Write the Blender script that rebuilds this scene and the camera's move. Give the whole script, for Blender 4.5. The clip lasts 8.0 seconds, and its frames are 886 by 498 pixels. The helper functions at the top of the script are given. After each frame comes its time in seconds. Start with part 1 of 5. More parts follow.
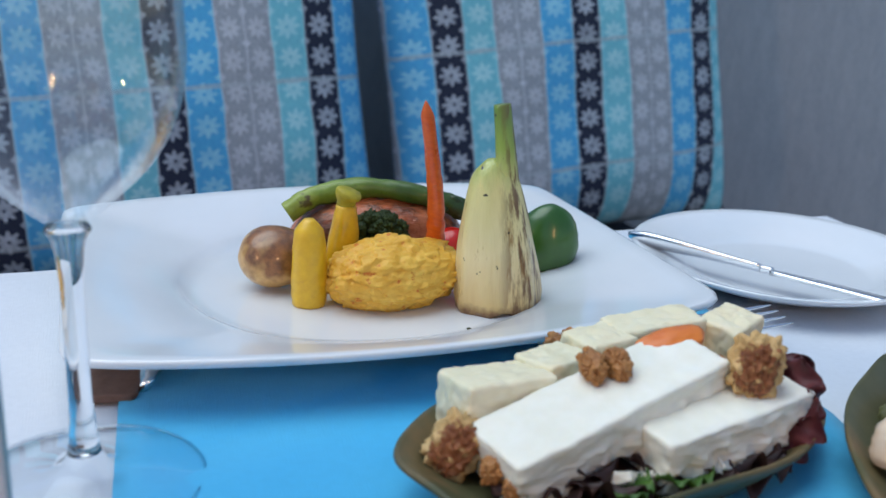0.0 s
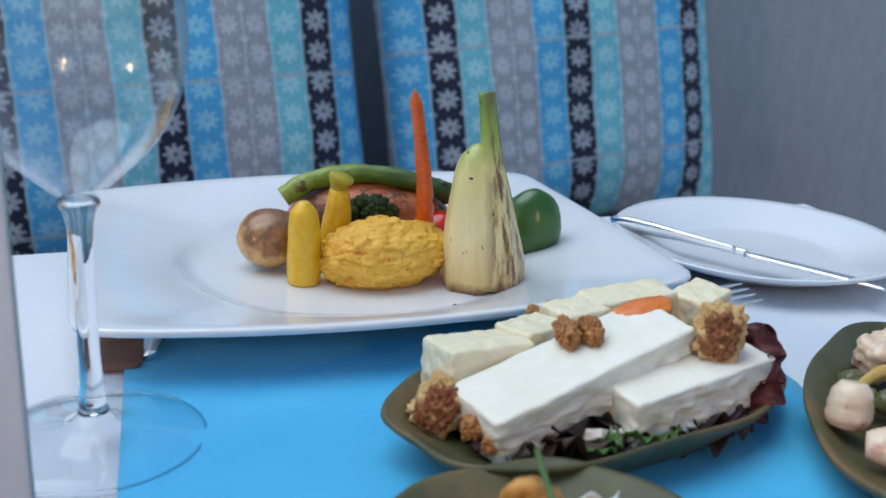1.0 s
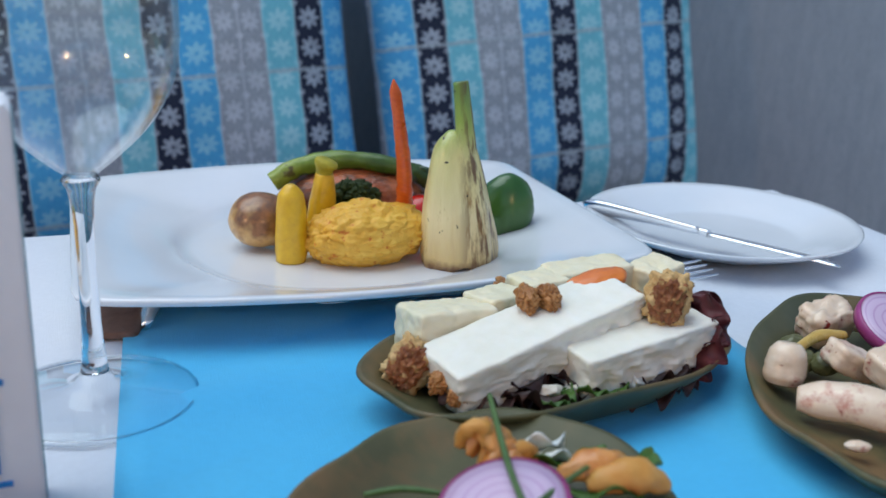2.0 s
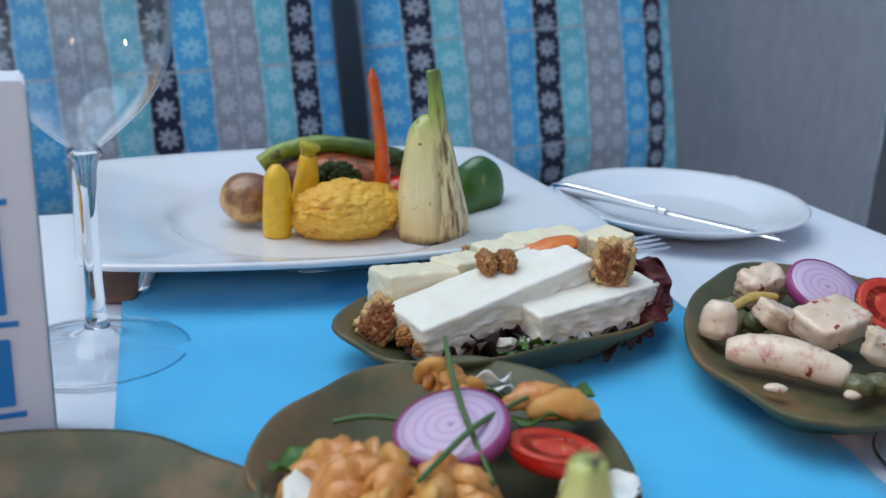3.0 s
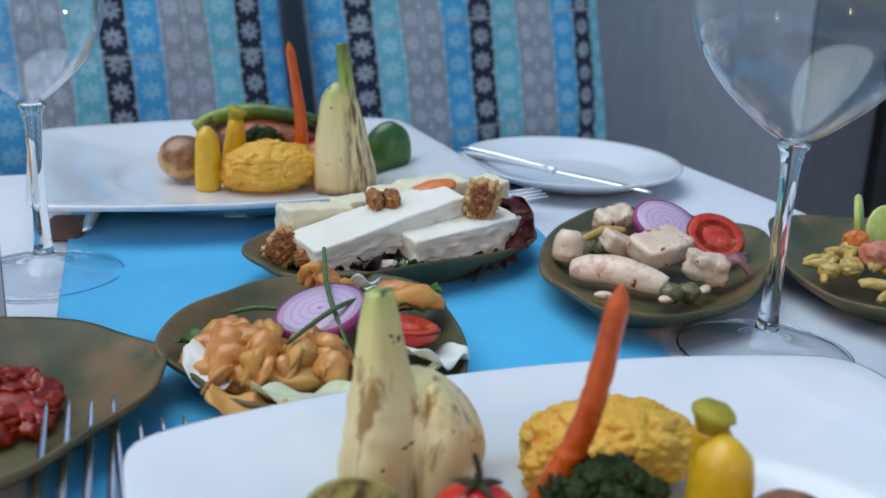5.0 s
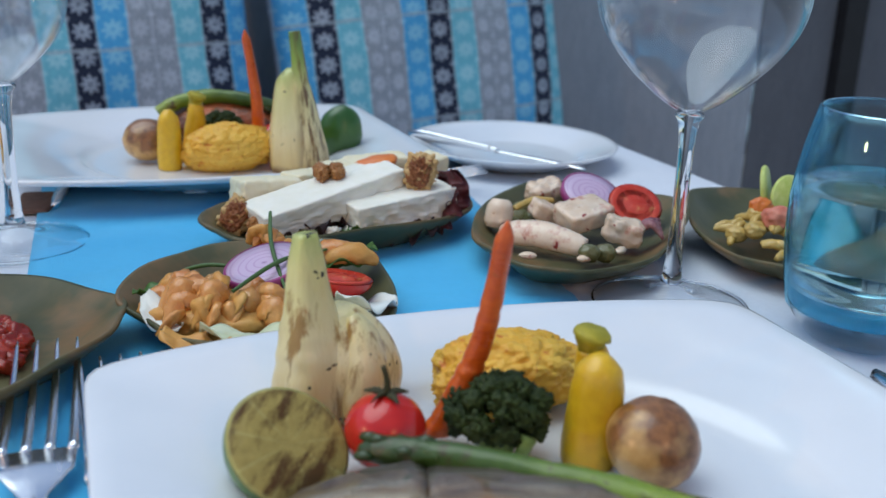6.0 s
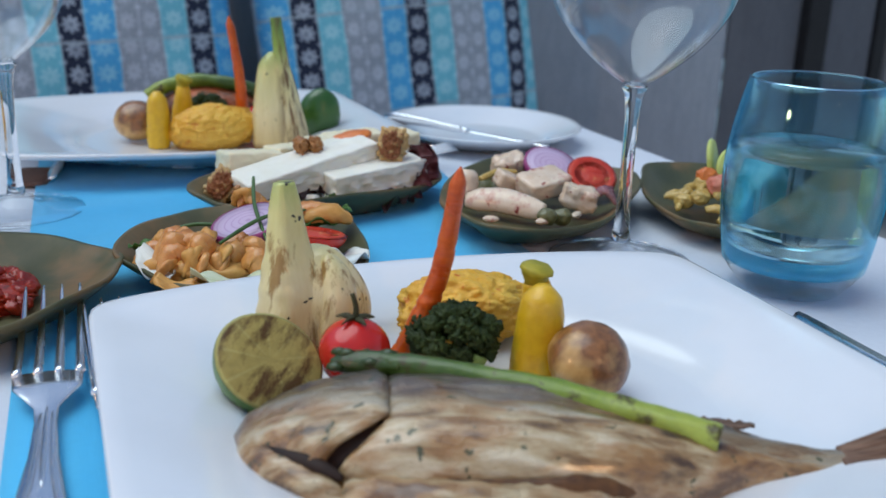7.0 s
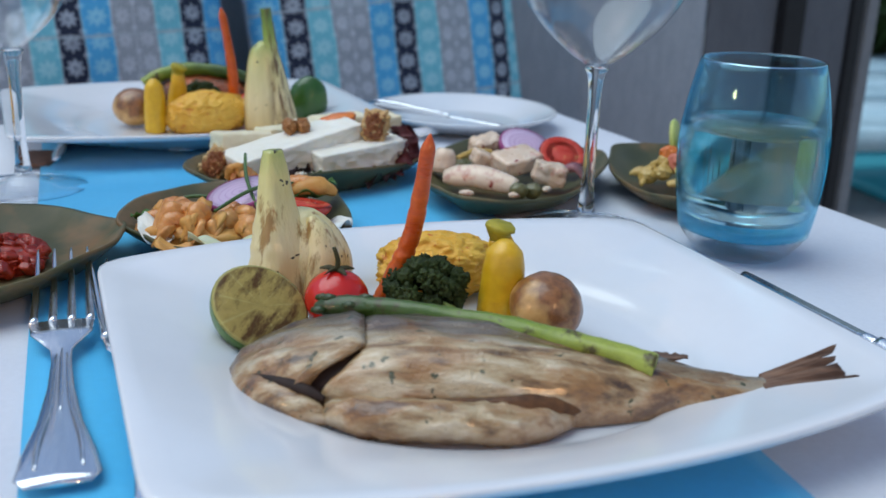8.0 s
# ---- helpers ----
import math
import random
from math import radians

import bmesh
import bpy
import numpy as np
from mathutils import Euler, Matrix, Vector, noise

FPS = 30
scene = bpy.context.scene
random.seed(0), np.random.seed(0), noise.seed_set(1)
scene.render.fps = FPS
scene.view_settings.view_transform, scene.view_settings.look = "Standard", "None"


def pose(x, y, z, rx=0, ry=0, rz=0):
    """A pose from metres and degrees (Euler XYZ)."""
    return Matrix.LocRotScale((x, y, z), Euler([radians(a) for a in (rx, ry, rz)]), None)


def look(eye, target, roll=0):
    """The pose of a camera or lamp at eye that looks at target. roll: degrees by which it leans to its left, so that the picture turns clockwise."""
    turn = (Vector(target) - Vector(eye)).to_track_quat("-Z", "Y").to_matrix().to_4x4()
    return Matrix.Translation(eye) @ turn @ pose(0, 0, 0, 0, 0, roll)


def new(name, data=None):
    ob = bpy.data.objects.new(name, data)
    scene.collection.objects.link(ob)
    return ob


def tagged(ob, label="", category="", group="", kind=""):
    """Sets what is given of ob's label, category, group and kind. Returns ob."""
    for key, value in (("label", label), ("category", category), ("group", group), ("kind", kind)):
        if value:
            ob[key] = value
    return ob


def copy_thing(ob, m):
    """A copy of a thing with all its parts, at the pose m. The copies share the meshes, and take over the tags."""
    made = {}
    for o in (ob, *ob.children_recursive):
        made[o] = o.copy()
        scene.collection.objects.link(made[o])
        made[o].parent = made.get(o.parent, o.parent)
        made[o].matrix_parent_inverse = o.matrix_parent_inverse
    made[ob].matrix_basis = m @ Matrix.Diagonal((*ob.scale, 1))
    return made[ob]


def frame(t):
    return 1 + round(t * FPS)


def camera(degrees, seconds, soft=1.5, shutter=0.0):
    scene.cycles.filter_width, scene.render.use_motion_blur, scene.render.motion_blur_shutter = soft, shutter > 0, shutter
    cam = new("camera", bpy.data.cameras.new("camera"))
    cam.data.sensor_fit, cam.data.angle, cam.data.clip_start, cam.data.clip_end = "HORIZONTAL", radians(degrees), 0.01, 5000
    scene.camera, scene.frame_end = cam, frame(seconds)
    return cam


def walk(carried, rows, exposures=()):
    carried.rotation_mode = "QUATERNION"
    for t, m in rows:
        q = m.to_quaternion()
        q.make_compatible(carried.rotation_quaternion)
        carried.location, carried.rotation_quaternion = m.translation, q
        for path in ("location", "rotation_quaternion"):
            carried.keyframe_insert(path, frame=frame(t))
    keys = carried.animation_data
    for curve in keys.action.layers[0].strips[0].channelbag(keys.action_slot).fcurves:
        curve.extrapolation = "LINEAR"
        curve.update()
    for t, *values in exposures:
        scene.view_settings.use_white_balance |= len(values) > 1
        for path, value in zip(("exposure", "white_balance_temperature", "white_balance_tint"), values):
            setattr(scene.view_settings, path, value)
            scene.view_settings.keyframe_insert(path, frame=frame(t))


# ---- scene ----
cam = camera(47.0, 8.0)
cam.data.dof.use_dof, cam.data.dof.focus_distance, cam.data.dof.aperture_fstop = True, 0.53, 10.5
PATH = [
    (0, (0.066, 0.06, 0.957), (0.015, 1.963, 0.343), 2.4),
    (0.5, (0.07, 0.045, 0.958), (0.021, 1.948, 0.344), 2.4),
    (1, (0.073, 0.03, 0.956), (0.025, 1.933, 0.342), 2.4),
    (1.5, (0.081, 0.013, 0.957), (0.029, 1.914, 0.34), 2.2),
    (3, (0.105, -0.063, 0.959), (0.06, 1.839, 0.343), 2.2),
    (3.5, (0.119, -0.085, 0.959), (0.076, 1.818, 0.345), 2.1),
    (4, (0.131, -0.111, 0.957), (0.103, 1.793, 0.344), 2.1),
    (5.5, (0.169, -0.194, 0.956), (0.194, 1.709, 0.341), 2.3),
    (6, (0.18, -0.224, 0.955), (0.229, 1.678, 0.34), 2.2),
    (6.5, (0.185, -0.254, 0.951), (0.25, 1.649, 0.337), 2.2),
    (7, (0.189, -0.283, 0.949), (0.268, 1.62, 0.337), 2.2),
    (7.5, (0.194, -0.312, 0.945), (0.277, 1.589, 0.331), 2.1),
    (8, (0.197, -0.337, 0.947), (0.29, 1.564, 0.333), 2.0),
]
walk(cam, [(t, look(eye, target, roll)) for t, eye, target, roll in PATH],
     exposures=[(0.0, 0.50), (4.0, 0.42), (8.0, 0.38)])

# ---- world and light ----
world = bpy.data.worlds.new("dusk_sky")
scene.world = world
world.use_nodes = True
wn = world.node_tree
sky = wn.nodes.new("ShaderNodeTexSky")
sky.sky_type = "NISHITA"
sky.sun_disc = False
sky.sun_elevation, sky.sun_rotation = radians(68), radians(-80)
wn.links.new(sky.outputs[0], wn.nodes["Background"].inputs[0])
wn.nodes["Background"].inputs[1].default_value = 0.112
sun = new("sun", bpy.data.lights.new("sun", "SUN"))
sun.data.energy, sun.data.angle, sun.data.color = 1.42, radians(58), (0.78, 0.94, 1.0)
sun.matrix_world = look((-1.2, 0.2, 3.2), (0, 0, 0))

TOP = 0.75          # the table's top
WELL = 0.7595       # the floor of a dinner plate


# ---- materials ----
def nodes_of(name):
    m = bpy.data.materials.new(name)
    m.use_nodes = True
    nt = m.node_tree
    return m, nt, nt.nodes["Principled BSDF"]


def link(nt, a, b):
    nt.links.new(a, b)


def noise_node(nt, vec, scale, detail=4.0, rough=0.55):
    n = nt.nodes.new("ShaderNodeTexNoise")
    n.inputs["Scale"].default_value, n.inputs["Detail"].default_value = scale, detail
    n.inputs["Roughness"].default_value = rough
    link(nt, vec, n.inputs["Vector"])
    return n


def ramp(nt, fac, stops, mode="LINEAR"):
    r = nt.nodes.new("ShaderNodeValToRGB")
    r.color_ramp.interpolation = mode
    els = r.color_ramp.elements
    while len(els) < len(stops):
        els.new(0.5)
    for e, (p, c) in zip(els, stops):
        e.position, e.color = p, (*c, 1) if len(c) == 3 else c
    link(nt, fac, r.inputs[0])
    return r


def mixc(nt, fac, a, b, mode="MIX"):
    m = nt.nodes.new("ShaderNodeMix")
    m.data_type, m.blend_type = "RGBA", mode
    for sock, v in ((m.inputs[0], fac), (m.inputs[6], a), (m.inputs[7], b)):
        if hasattr(v, "links"):
            link(nt, v, sock)
        elif isinstance(v, (int, float)):
            sock.default_value = v
        else:
            sock.default_value = (*v, 1)
    return m.outputs[2]


def calc(nt, op, a, b=0.0, c=0.0):
    m = nt.nodes.new("ShaderNodeMath")
    m.operation = op
    for i, v in enumerate((a, b, c)):
        if hasattr(v, "links"):
            link(nt, v, m.inputs[i])
        else:
            m.inputs[i].default_value = v
    return m.outputs[0]


def stretched(nt, sx, sy, sz):
    co = nt.nodes.new("ShaderNodeTexCoord")
    mp = nt.nodes.new("ShaderNodeMapping")
    mp.inputs["Scale"].default_value = (sx, sy, sz)
    link(nt, co.outputs["Object"], mp.inputs["Vector"])
    return mp.outputs[0]


def surf(name, dark, light, rough=0.5, scale=200, bump=0.2, depth=0.001, stain=None, lo=0.55, hi=0.7, stain_scale=60,
         stretch=(1, 1, 1), metal=0.0, subsurface=0.0, coat=0.0, spots=None):
    """A mottled surface: two tones at two scales, an optional stain with a shape of its own, fine relief."""
    m, nt, b = nodes_of(name)
    v = stretched(nt, *stretch)
    n1, n2 = noise_node(nt, v, scale, 5), noise_node(nt, v, scale * 0.18, 3)
    fac = calc(nt, "ADD", calc(nt, "MULTIPLY", n1.outputs[0], 0.5), calc(nt, "MULTIPLY", n2.outputs[0], 0.5))
    col = ramp(nt, fac, [(0.36, dark), (0.64, light)]).outputs[0]
    if stain:
        n3 = noise_node(nt, v, stain_scale, 4, 0.6)
        k = ramp(nt, n3.outputs[0], [(lo, (0, 0, 0)), (hi, (1, 1, 1))]).outputs[0]
        col = mixc(nt, k, col, stain)
    if spots:
        n4 = noise_node(nt, v, spots[1], 2)
        k = ramp(nt, n4.outputs[0], [(spots[2], (0, 0, 0)), (spots[2] + 0.05, (1, 1, 1))]).outputs[0]
        col = mixc(nt, k, col, spots[0])
    link(nt, col, b.inputs["Base Color"])
    r = ramp(nt, n2.outputs[0], [(0.3, (max(0, rough - 0.08),) * 3), (0.7, (min(1, rough + 0.08),) * 3)])
    link(nt, r.outputs[0], b.inputs["Roughness"])
    b.inputs["Metallic"].default_value = metal
    b.inputs["Specular IOR Level"].default_value = 0.3 if not coat else 0.5
    b.inputs["Coat Weight"].default_value = coat
    b.inputs["Coat Roughness"].default_value = 0.15
    if subsurface:
        b.inputs["Subsurface Weight"].default_value = subsurface
        b.inputs["Subsurface Radius"].default_value = (0.004, 0.003, 0.002)
        b.inputs["Subsurface Scale"].default_value = 1.0
    bp = nt.nodes.new("ShaderNodeBump")
    bp.inputs["Strength"].default_value, bp.inputs["Distance"].default_value = bump, depth
    link(nt, n1.outputs[0], bp.inputs["Height"])
    link(nt, bp.outputs[0], b.inputs["Normal"])
    return m


def thin_glass(name, tint, sheen=(1, 1, 1), power=4.0):
    """A thin blown wall: clear, with mirror gloss that grows at grazing angles."""
    m = bpy.data.materials.new(name)
    m.use_nodes = True
    nt = m.node_tree
    nt.nodes.clear()
    out = nt.nodes.new("ShaderNodeOutputMaterial")
    tr, gl, mx, fr = (nt.nodes.new(k) for k in ("ShaderNodeBsdfTransparent", "ShaderNodeBsdfGlossy", "ShaderNodeMixShader", "ShaderNodeLayerWeight"))
    tr.inputs[0].default_value = (*tint, 1)
    gl.inputs["Roughness"].default_value = 0.015
    gl.inputs["Color"].default_value = (*sheen, 1)
    fr.inputs[0].default_value = 0.5
    grow = calc(nt, "MULTIPLY_ADD", calc(nt, "POWER", fr.outputs["Facing"], power), 0.95, 0.03)
    link(nt, grow, mx.inputs[0])
    link(nt, tr.outputs[0], mx.inputs[1])
    link(nt, gl.outputs[0], mx.inputs[2])
    link(nt, mx.outputs[0], out.inputs[0])
    return m


def solid_glass(name, tint, ior, rough=0.0):
    m, nt, b = nodes_of(name)
    b.inputs["Base Color"].default_value = (*tint, 1)
    b.inputs["Transmission Weight"].default_value = 1
    b.inputs["IOR"].default_value = ior
    b.inputs["Roughness"].default_value = rough
    return m


def cloth_material(name, dark, light, thread, rough=0.85):
    m, nt, b = nodes_of(name)
    v = stretched(nt, 1, 1, 1)
    big = noise_node(nt, v, 9, 4)
    fine = noise_node(nt, v, 260, 3)
    col = ramp(nt, big.outputs[0], [(0.3, dark), (0.7, light)]).outputs[0]
    col = mixc(nt, 0.12, col, fine.outputs[0], "MULTIPLY")
    link(nt, col, b.inputs["Base Color"])
    b.inputs["Roughness"].default_value = rough
    b.inputs["Sheen Weight"].default_value = 0.15
    waves = [noise_node(nt, stretched(nt, *way), thread, 2).outputs[0] for way in ((6, 0.3, 1), (0.3, 6, 1))]
    h = calc(nt, "ADD", calc(nt, "ADD", waves[0], waves[1]), calc(nt, "MULTIPLY", big.outputs[0], 4.0))
    bp = nt.nodes.new("ShaderNodeBump")
    bp.inputs["Strength"].default_value, bp.inputs["Distance"].default_value = 0.25, 0.0006
    link(nt, h, bp.inputs["Height"])
    link(nt, bp.outputs[0], b.inputs["Normal"])
    return m


def pillow_material():
    """Woven upright bands of blue, navy, aqua and grey, each a column of pale rosettes."""
    m, nt, b = nodes_of("rosette_weave")
    co = nt.nodes.new("ShaderNodeTexCoord")
    warp = noise_node(nt, co.outputs["Object"], 14, 2)
    sep = nt.nodes.new("ShaderNodeSeparateXYZ")
    link(nt, co.outputs["Object"], sep.inputs[0])
    cell, period = 0.035, 0.178
    wob = calc(nt, "MULTIPLY", calc(nt, "SUBTRACT", warp.outputs[0], 0.5), 0.008)
    band = calc(nt, "FRACT", calc(nt, "DIVIDE", calc(nt, "ADD", sep.outputs[0], calc(nt, "ADD", wob, 0.019 + 6 * period)), period))
    sz = calc(nt, "DIVIDE", calc(nt, "ADD", sep.outputs[2], calc(nt, "ADD", wob, 1.0)), cell)
    edges = (0.0, 0.2135, 0.427, 0.775)          # navy, aqua, grey, blue
    base = ramp(nt, band, list(zip(edges, ((0.018, 0.027, 0.055), (0.185, 0.580, 0.690), (0.335, 0.385, 0.440), (0.083, 0.430, 0.760)))), "CONSTANT").outputs[0]
    pale = ramp(nt, band, list(zip(edges, ((0.58, 0.67, 0.77), (0.50, 0.82, 0.87), (0.62, 0.69, 0.75), (0.38, 0.76, 0.88)))), "CONSTANT").outputs[0]
    # where each band begins, and how many rosette columns it carries over its width
    start = ramp(nt, band, [(e, (e, e, e)) for e in edges], "CONSTANT").outputs[0]
    columns = ramp(nt, band, [(e, (k,) * 3) for e, k in zip(edges, (0.4684, 0.4684, 0.5747, 0.4444))], "CONSTANT").outputs[0]
    fx = calc(nt, "SUBTRACT", calc(nt, "FRACT", calc(nt, "MULTIPLY", calc(nt, "SUBTRACT", band, start), calc(nt, "MULTIPLY", columns, 10.0))), 0.5)
    fz = calc(nt, "SUBTRACT", calc(nt, "FRACT", sz), 0.5)
    ax, az = calc(nt, "ABSOLUTE", fx), calc(nt, "ABSOLUTE", fz)
    r = calc(nt, "SQRT", calc(nt, "ADD", calc(nt, "MULTIPLY", fx, fx), calc(nt, "MULTIPLY", fz, fz)))
    petal = calc(nt, "COSINE", calc(nt, "MULTIPLY", calc(nt, "ARCTAN2", fz, fx), 8.0))

    def near(value, at, wide):
        return calc(nt, "LESS_THAN", calc(nt, "ABSOLUTE", calc(nt, "SUBTRACT", value, at)), wide)
    flower = calc(nt, "MULTIPLY", calc(nt, "LESS_THAN", r, calc(nt, "MULTIPLY_ADD", petal, 0.08, 0.30)), calc(nt, "GREATER_THAN", r, 0.055))
    lines = [flower, near(ax, 0.5, 0.03), calc(nt, "GREATER_THAN", calc(nt, "ADD", ax, az), 0.84)]
    f = lines[0]
    for other in lines[1:]:
        f = calc(nt, "MAXIMUM", f, other)
    seam = near(calc(nt, "FRACT", calc(nt, "DIVIDE", sz, 4.5)), 0.5, 0.018)
    weave = noise_node(nt, co.outputs["Object"], 420, 3)
    wear = noise_node(nt, co.outputs["Object"], 60, 4)
    k = calc(nt, "MULTIPLY", f, calc(nt, "ADD", 0.16, calc(nt, "MULTIPLY", wear.outputs[0], 0.85)))
    col = mixc(nt, k, base, pale)
    col = mixc(nt, calc(nt, "MULTIPLY", seam, 0.6), col, (0.42, 0.5, 0.55))
    col = mixc(nt, 0.45, col, weave.outputs[0], "OVERLAY")
    link(nt, col, b.inputs["Base Color"])
    b.inputs["Roughness"].default_value = 0.9
    bp = nt.nodes.new("ShaderNodeBump")
    bp.inputs["Strength"].default_value, bp.inputs["Distance"].default_value = 0.4, 0.001
    link(nt, calc(nt, "ADD", weave.outputs[0], f), bp.inputs["Height"])
    link(nt, bp.outputs[0], b.inputs["Normal"])
    return m


def lime_cut_material(burnt):
    """The cut face of a citrus half: pale rim, segments round the middle, grill bars."""
    m, nt, b = nodes_of("lime_flesh")
    co = nt.nodes.new("ShaderNodeTexCoord")
    sep = nt.nodes.new("ShaderNodeSeparateXYZ")
    link(nt, co.outputs["Object"], sep.inputs[0])
    x, y = sep.outputs[0], sep.outputs[1]
    ang = calc(nt, "ARCTAN2", y, x)
    spoke = calc(nt, "ABSOLUTE", calc(nt, "SINE", calc(nt, "MULTIPLY", ang, 4.5)))
    n = noise_node(nt, co.outputs["Object"], 300, 4)
    flesh = ramp(nt, spoke, [(0.03, (0.40, 0.33, 0.11)), (0.22, (0.34, 0.26, 0.075))]).outputs[0]
    flesh = mixc(nt, 0.35, flesh, n.outputs[0], "OVERLAY")
    scorch = noise_node(nt, stretched(nt, 1.0, 0.35, 1), 115, 5, 0.65)
    k = ramp(nt, scorch.outputs[0], [(0.48, (0.04, 0.04, 0.04)), (0.62, (burnt,) * 3)]).outputs[0]
    col = mixc(nt, k, flesh, (0.06, 0.02, 0.006))
    rr = calc(nt, "SQRT", calc(nt, "ADD", calc(nt, "MULTIPLY", x, x), calc(nt, "MULTIPLY", y, y)))
    rim = ramp(nt, calc(nt, "MULTIPLY", rr, 39.5), [(0.83, (0, 0, 0)), (0.89, (1, 1, 1))]).outputs[0]
    col = mixc(nt, rim, col, (0.46, 0.43, 0.15))
    link(nt, col, b.inputs["Base Color"])
    b.inputs["Roughness"].default_value = 0.4
    b.inputs["Specular IOR Level"].default_value = 0.2
    bp = nt.nodes.new("ShaderNodeBump")
    bp.inputs["Strength"].default_value, bp.inputs["Distance"].default_value = 0.5, 0.001
    link(nt, n.outputs[0], bp.inputs["Height"])
    link(nt, bp.outputs[0], b.inputs["Normal"])
    return m


def ringed_material(name, rim, pale, line, reach):
    """Concentric layers of a cut onion."""
    m, nt, b = nodes_of(name)
    co = nt.nodes.new("ShaderNodeTexCoord")
    sep = nt.nodes.new("ShaderNodeSeparateXYZ")
    link(nt, co.outputs["Object"], sep.inputs[0])
    x, y = sep.outputs[0], sep.outputs[1]
    n = noise_node(nt, co.outputs["Object"], 80, 3)
    rr = calc(nt, "SQRT", calc(nt, "ADD", calc(nt, "MULTIPLY", x, x), calc(nt, "MULTIPLY", y, y)))
    rr = calc(nt, "ADD", calc(nt, "DIVIDE", rr, reach), calc(nt, "MULTIPLY", calc(nt, "SUBTRACT", n.outputs[0], 0.5), 0.06))
    rings = calc(nt, "SINE", calc(nt, "MULTIPLY", rr, 34.0))
    col = mixc(nt, ramp(nt, rings, [(0.55, (0, 0, 0)), (0.95, (0.45, 0.45, 0.45))]).outputs[0], pale, line)
    col = mixc(nt, ramp(nt, rr, [(0.84, (0, 0, 0)), (0.95, (1, 1, 1))]).outputs[0], col, rim)
    link(nt, col, b.inputs["Base Color"])
    b.inputs["Roughness"].default_value = 0.3
    return m


def fish_material():
    m, nt, b = nodes_of("grilled_fish_skin")
    v = stretched(nt, 1, 1, 1)
    co = nt.nodes.new("ShaderNodeTexCoord")
    sep = nt.nodes.new("ShaderNodeSeparateXYZ")
    link(nt, co.outputs["Object"], sep.inputs[0])
    lv = stretched(nt, 0.34, 1.6, 1)
    streak, blot, fine = noise_node(nt, lv, 95, 5, 0.55), noise_node(nt, stretched(nt, 0.45, 1.2, 1), 62, 5, 0.6), noise_node(nt, v, 420, 3)
    col = ramp(nt, streak.outputs[0], [(0.34, (0.07, 0.035, 0.014)), (0.43, (0.27, 0.16, 0.065)), (0.51, (0.44, 0.33, 0.18)), (0.63, (0.61, 0.52, 0.36))]).outputs[0]
    col = mixc(nt, ramp(nt, blot.outputs[0], [(0.46, (0, 0, 0)), (0.60, (0.75, 0.75, 0.75))]).outputs[0], col, (0.34, 0.16, 0.045))
    col = mixc(nt, ramp(nt, blot.outputs[0], [(0.58, (0, 0, 0)), (0.68, (0.85, 0.85, 0.85))]).outputs[0], col, (0.10, 0.045, 0.02))
    # turns darker brown towards the plate, along an uneven line
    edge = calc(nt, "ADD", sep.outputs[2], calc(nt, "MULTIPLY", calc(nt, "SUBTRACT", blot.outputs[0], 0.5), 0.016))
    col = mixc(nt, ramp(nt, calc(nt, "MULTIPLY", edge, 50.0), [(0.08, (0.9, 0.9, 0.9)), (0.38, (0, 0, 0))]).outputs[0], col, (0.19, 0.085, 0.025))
    back = calc(nt, "ADD", sep.outputs[1], calc(nt, "MULTIPLY", calc(nt, "SUBTRACT", streak.outputs[0], 0.5), 0.03))
    k = ramp(nt, calc(nt, "MULTIPLY_ADD", back, 13.0, 0.42), [(0.53, (0, 0, 0)), (0.70, (0.60, 0.60, 0.60)), (0.86, (0.90, 0.90, 0.90))]).outputs[0]
    col = mixc(nt, k, col, (0.050, 0.040, 0.036))
    herb = noise_node(nt, v, 165, 2)
    col = mixc(nt, ramp(nt, herb.outputs[0], [(0.67, (0, 0, 0)), (0.70, (0.9, 0.9, 0.9))]).outputs[0], col, (0.04, 0.05, 0.014))
    link(nt, col, b.inputs["Base Color"])
    b.inputs["Roughness"].default_value = 0.30
    b.inputs["Coat Weight"].default_value, b.inputs["Coat Roughness"].default_value = 0.6, 0.14
    bp = nt.nodes.new("ShaderNodeBump")
    bp.inputs["Strength"].default_value, bp.inputs["Distance"].default_value = 0.6, 0.0022
    link(nt, calc(nt, "ADD", calc(nt, "MULTIPLY", fine.outputs[0], 0.6), calc(nt, "ADD", blot.outputs[0], calc(nt, "MULTIPLY", streak.outputs[0], 2.5))), bp.inputs["Height"])
    link(nt, bp.outputs[0], b.inputs["Normal"])
    return m


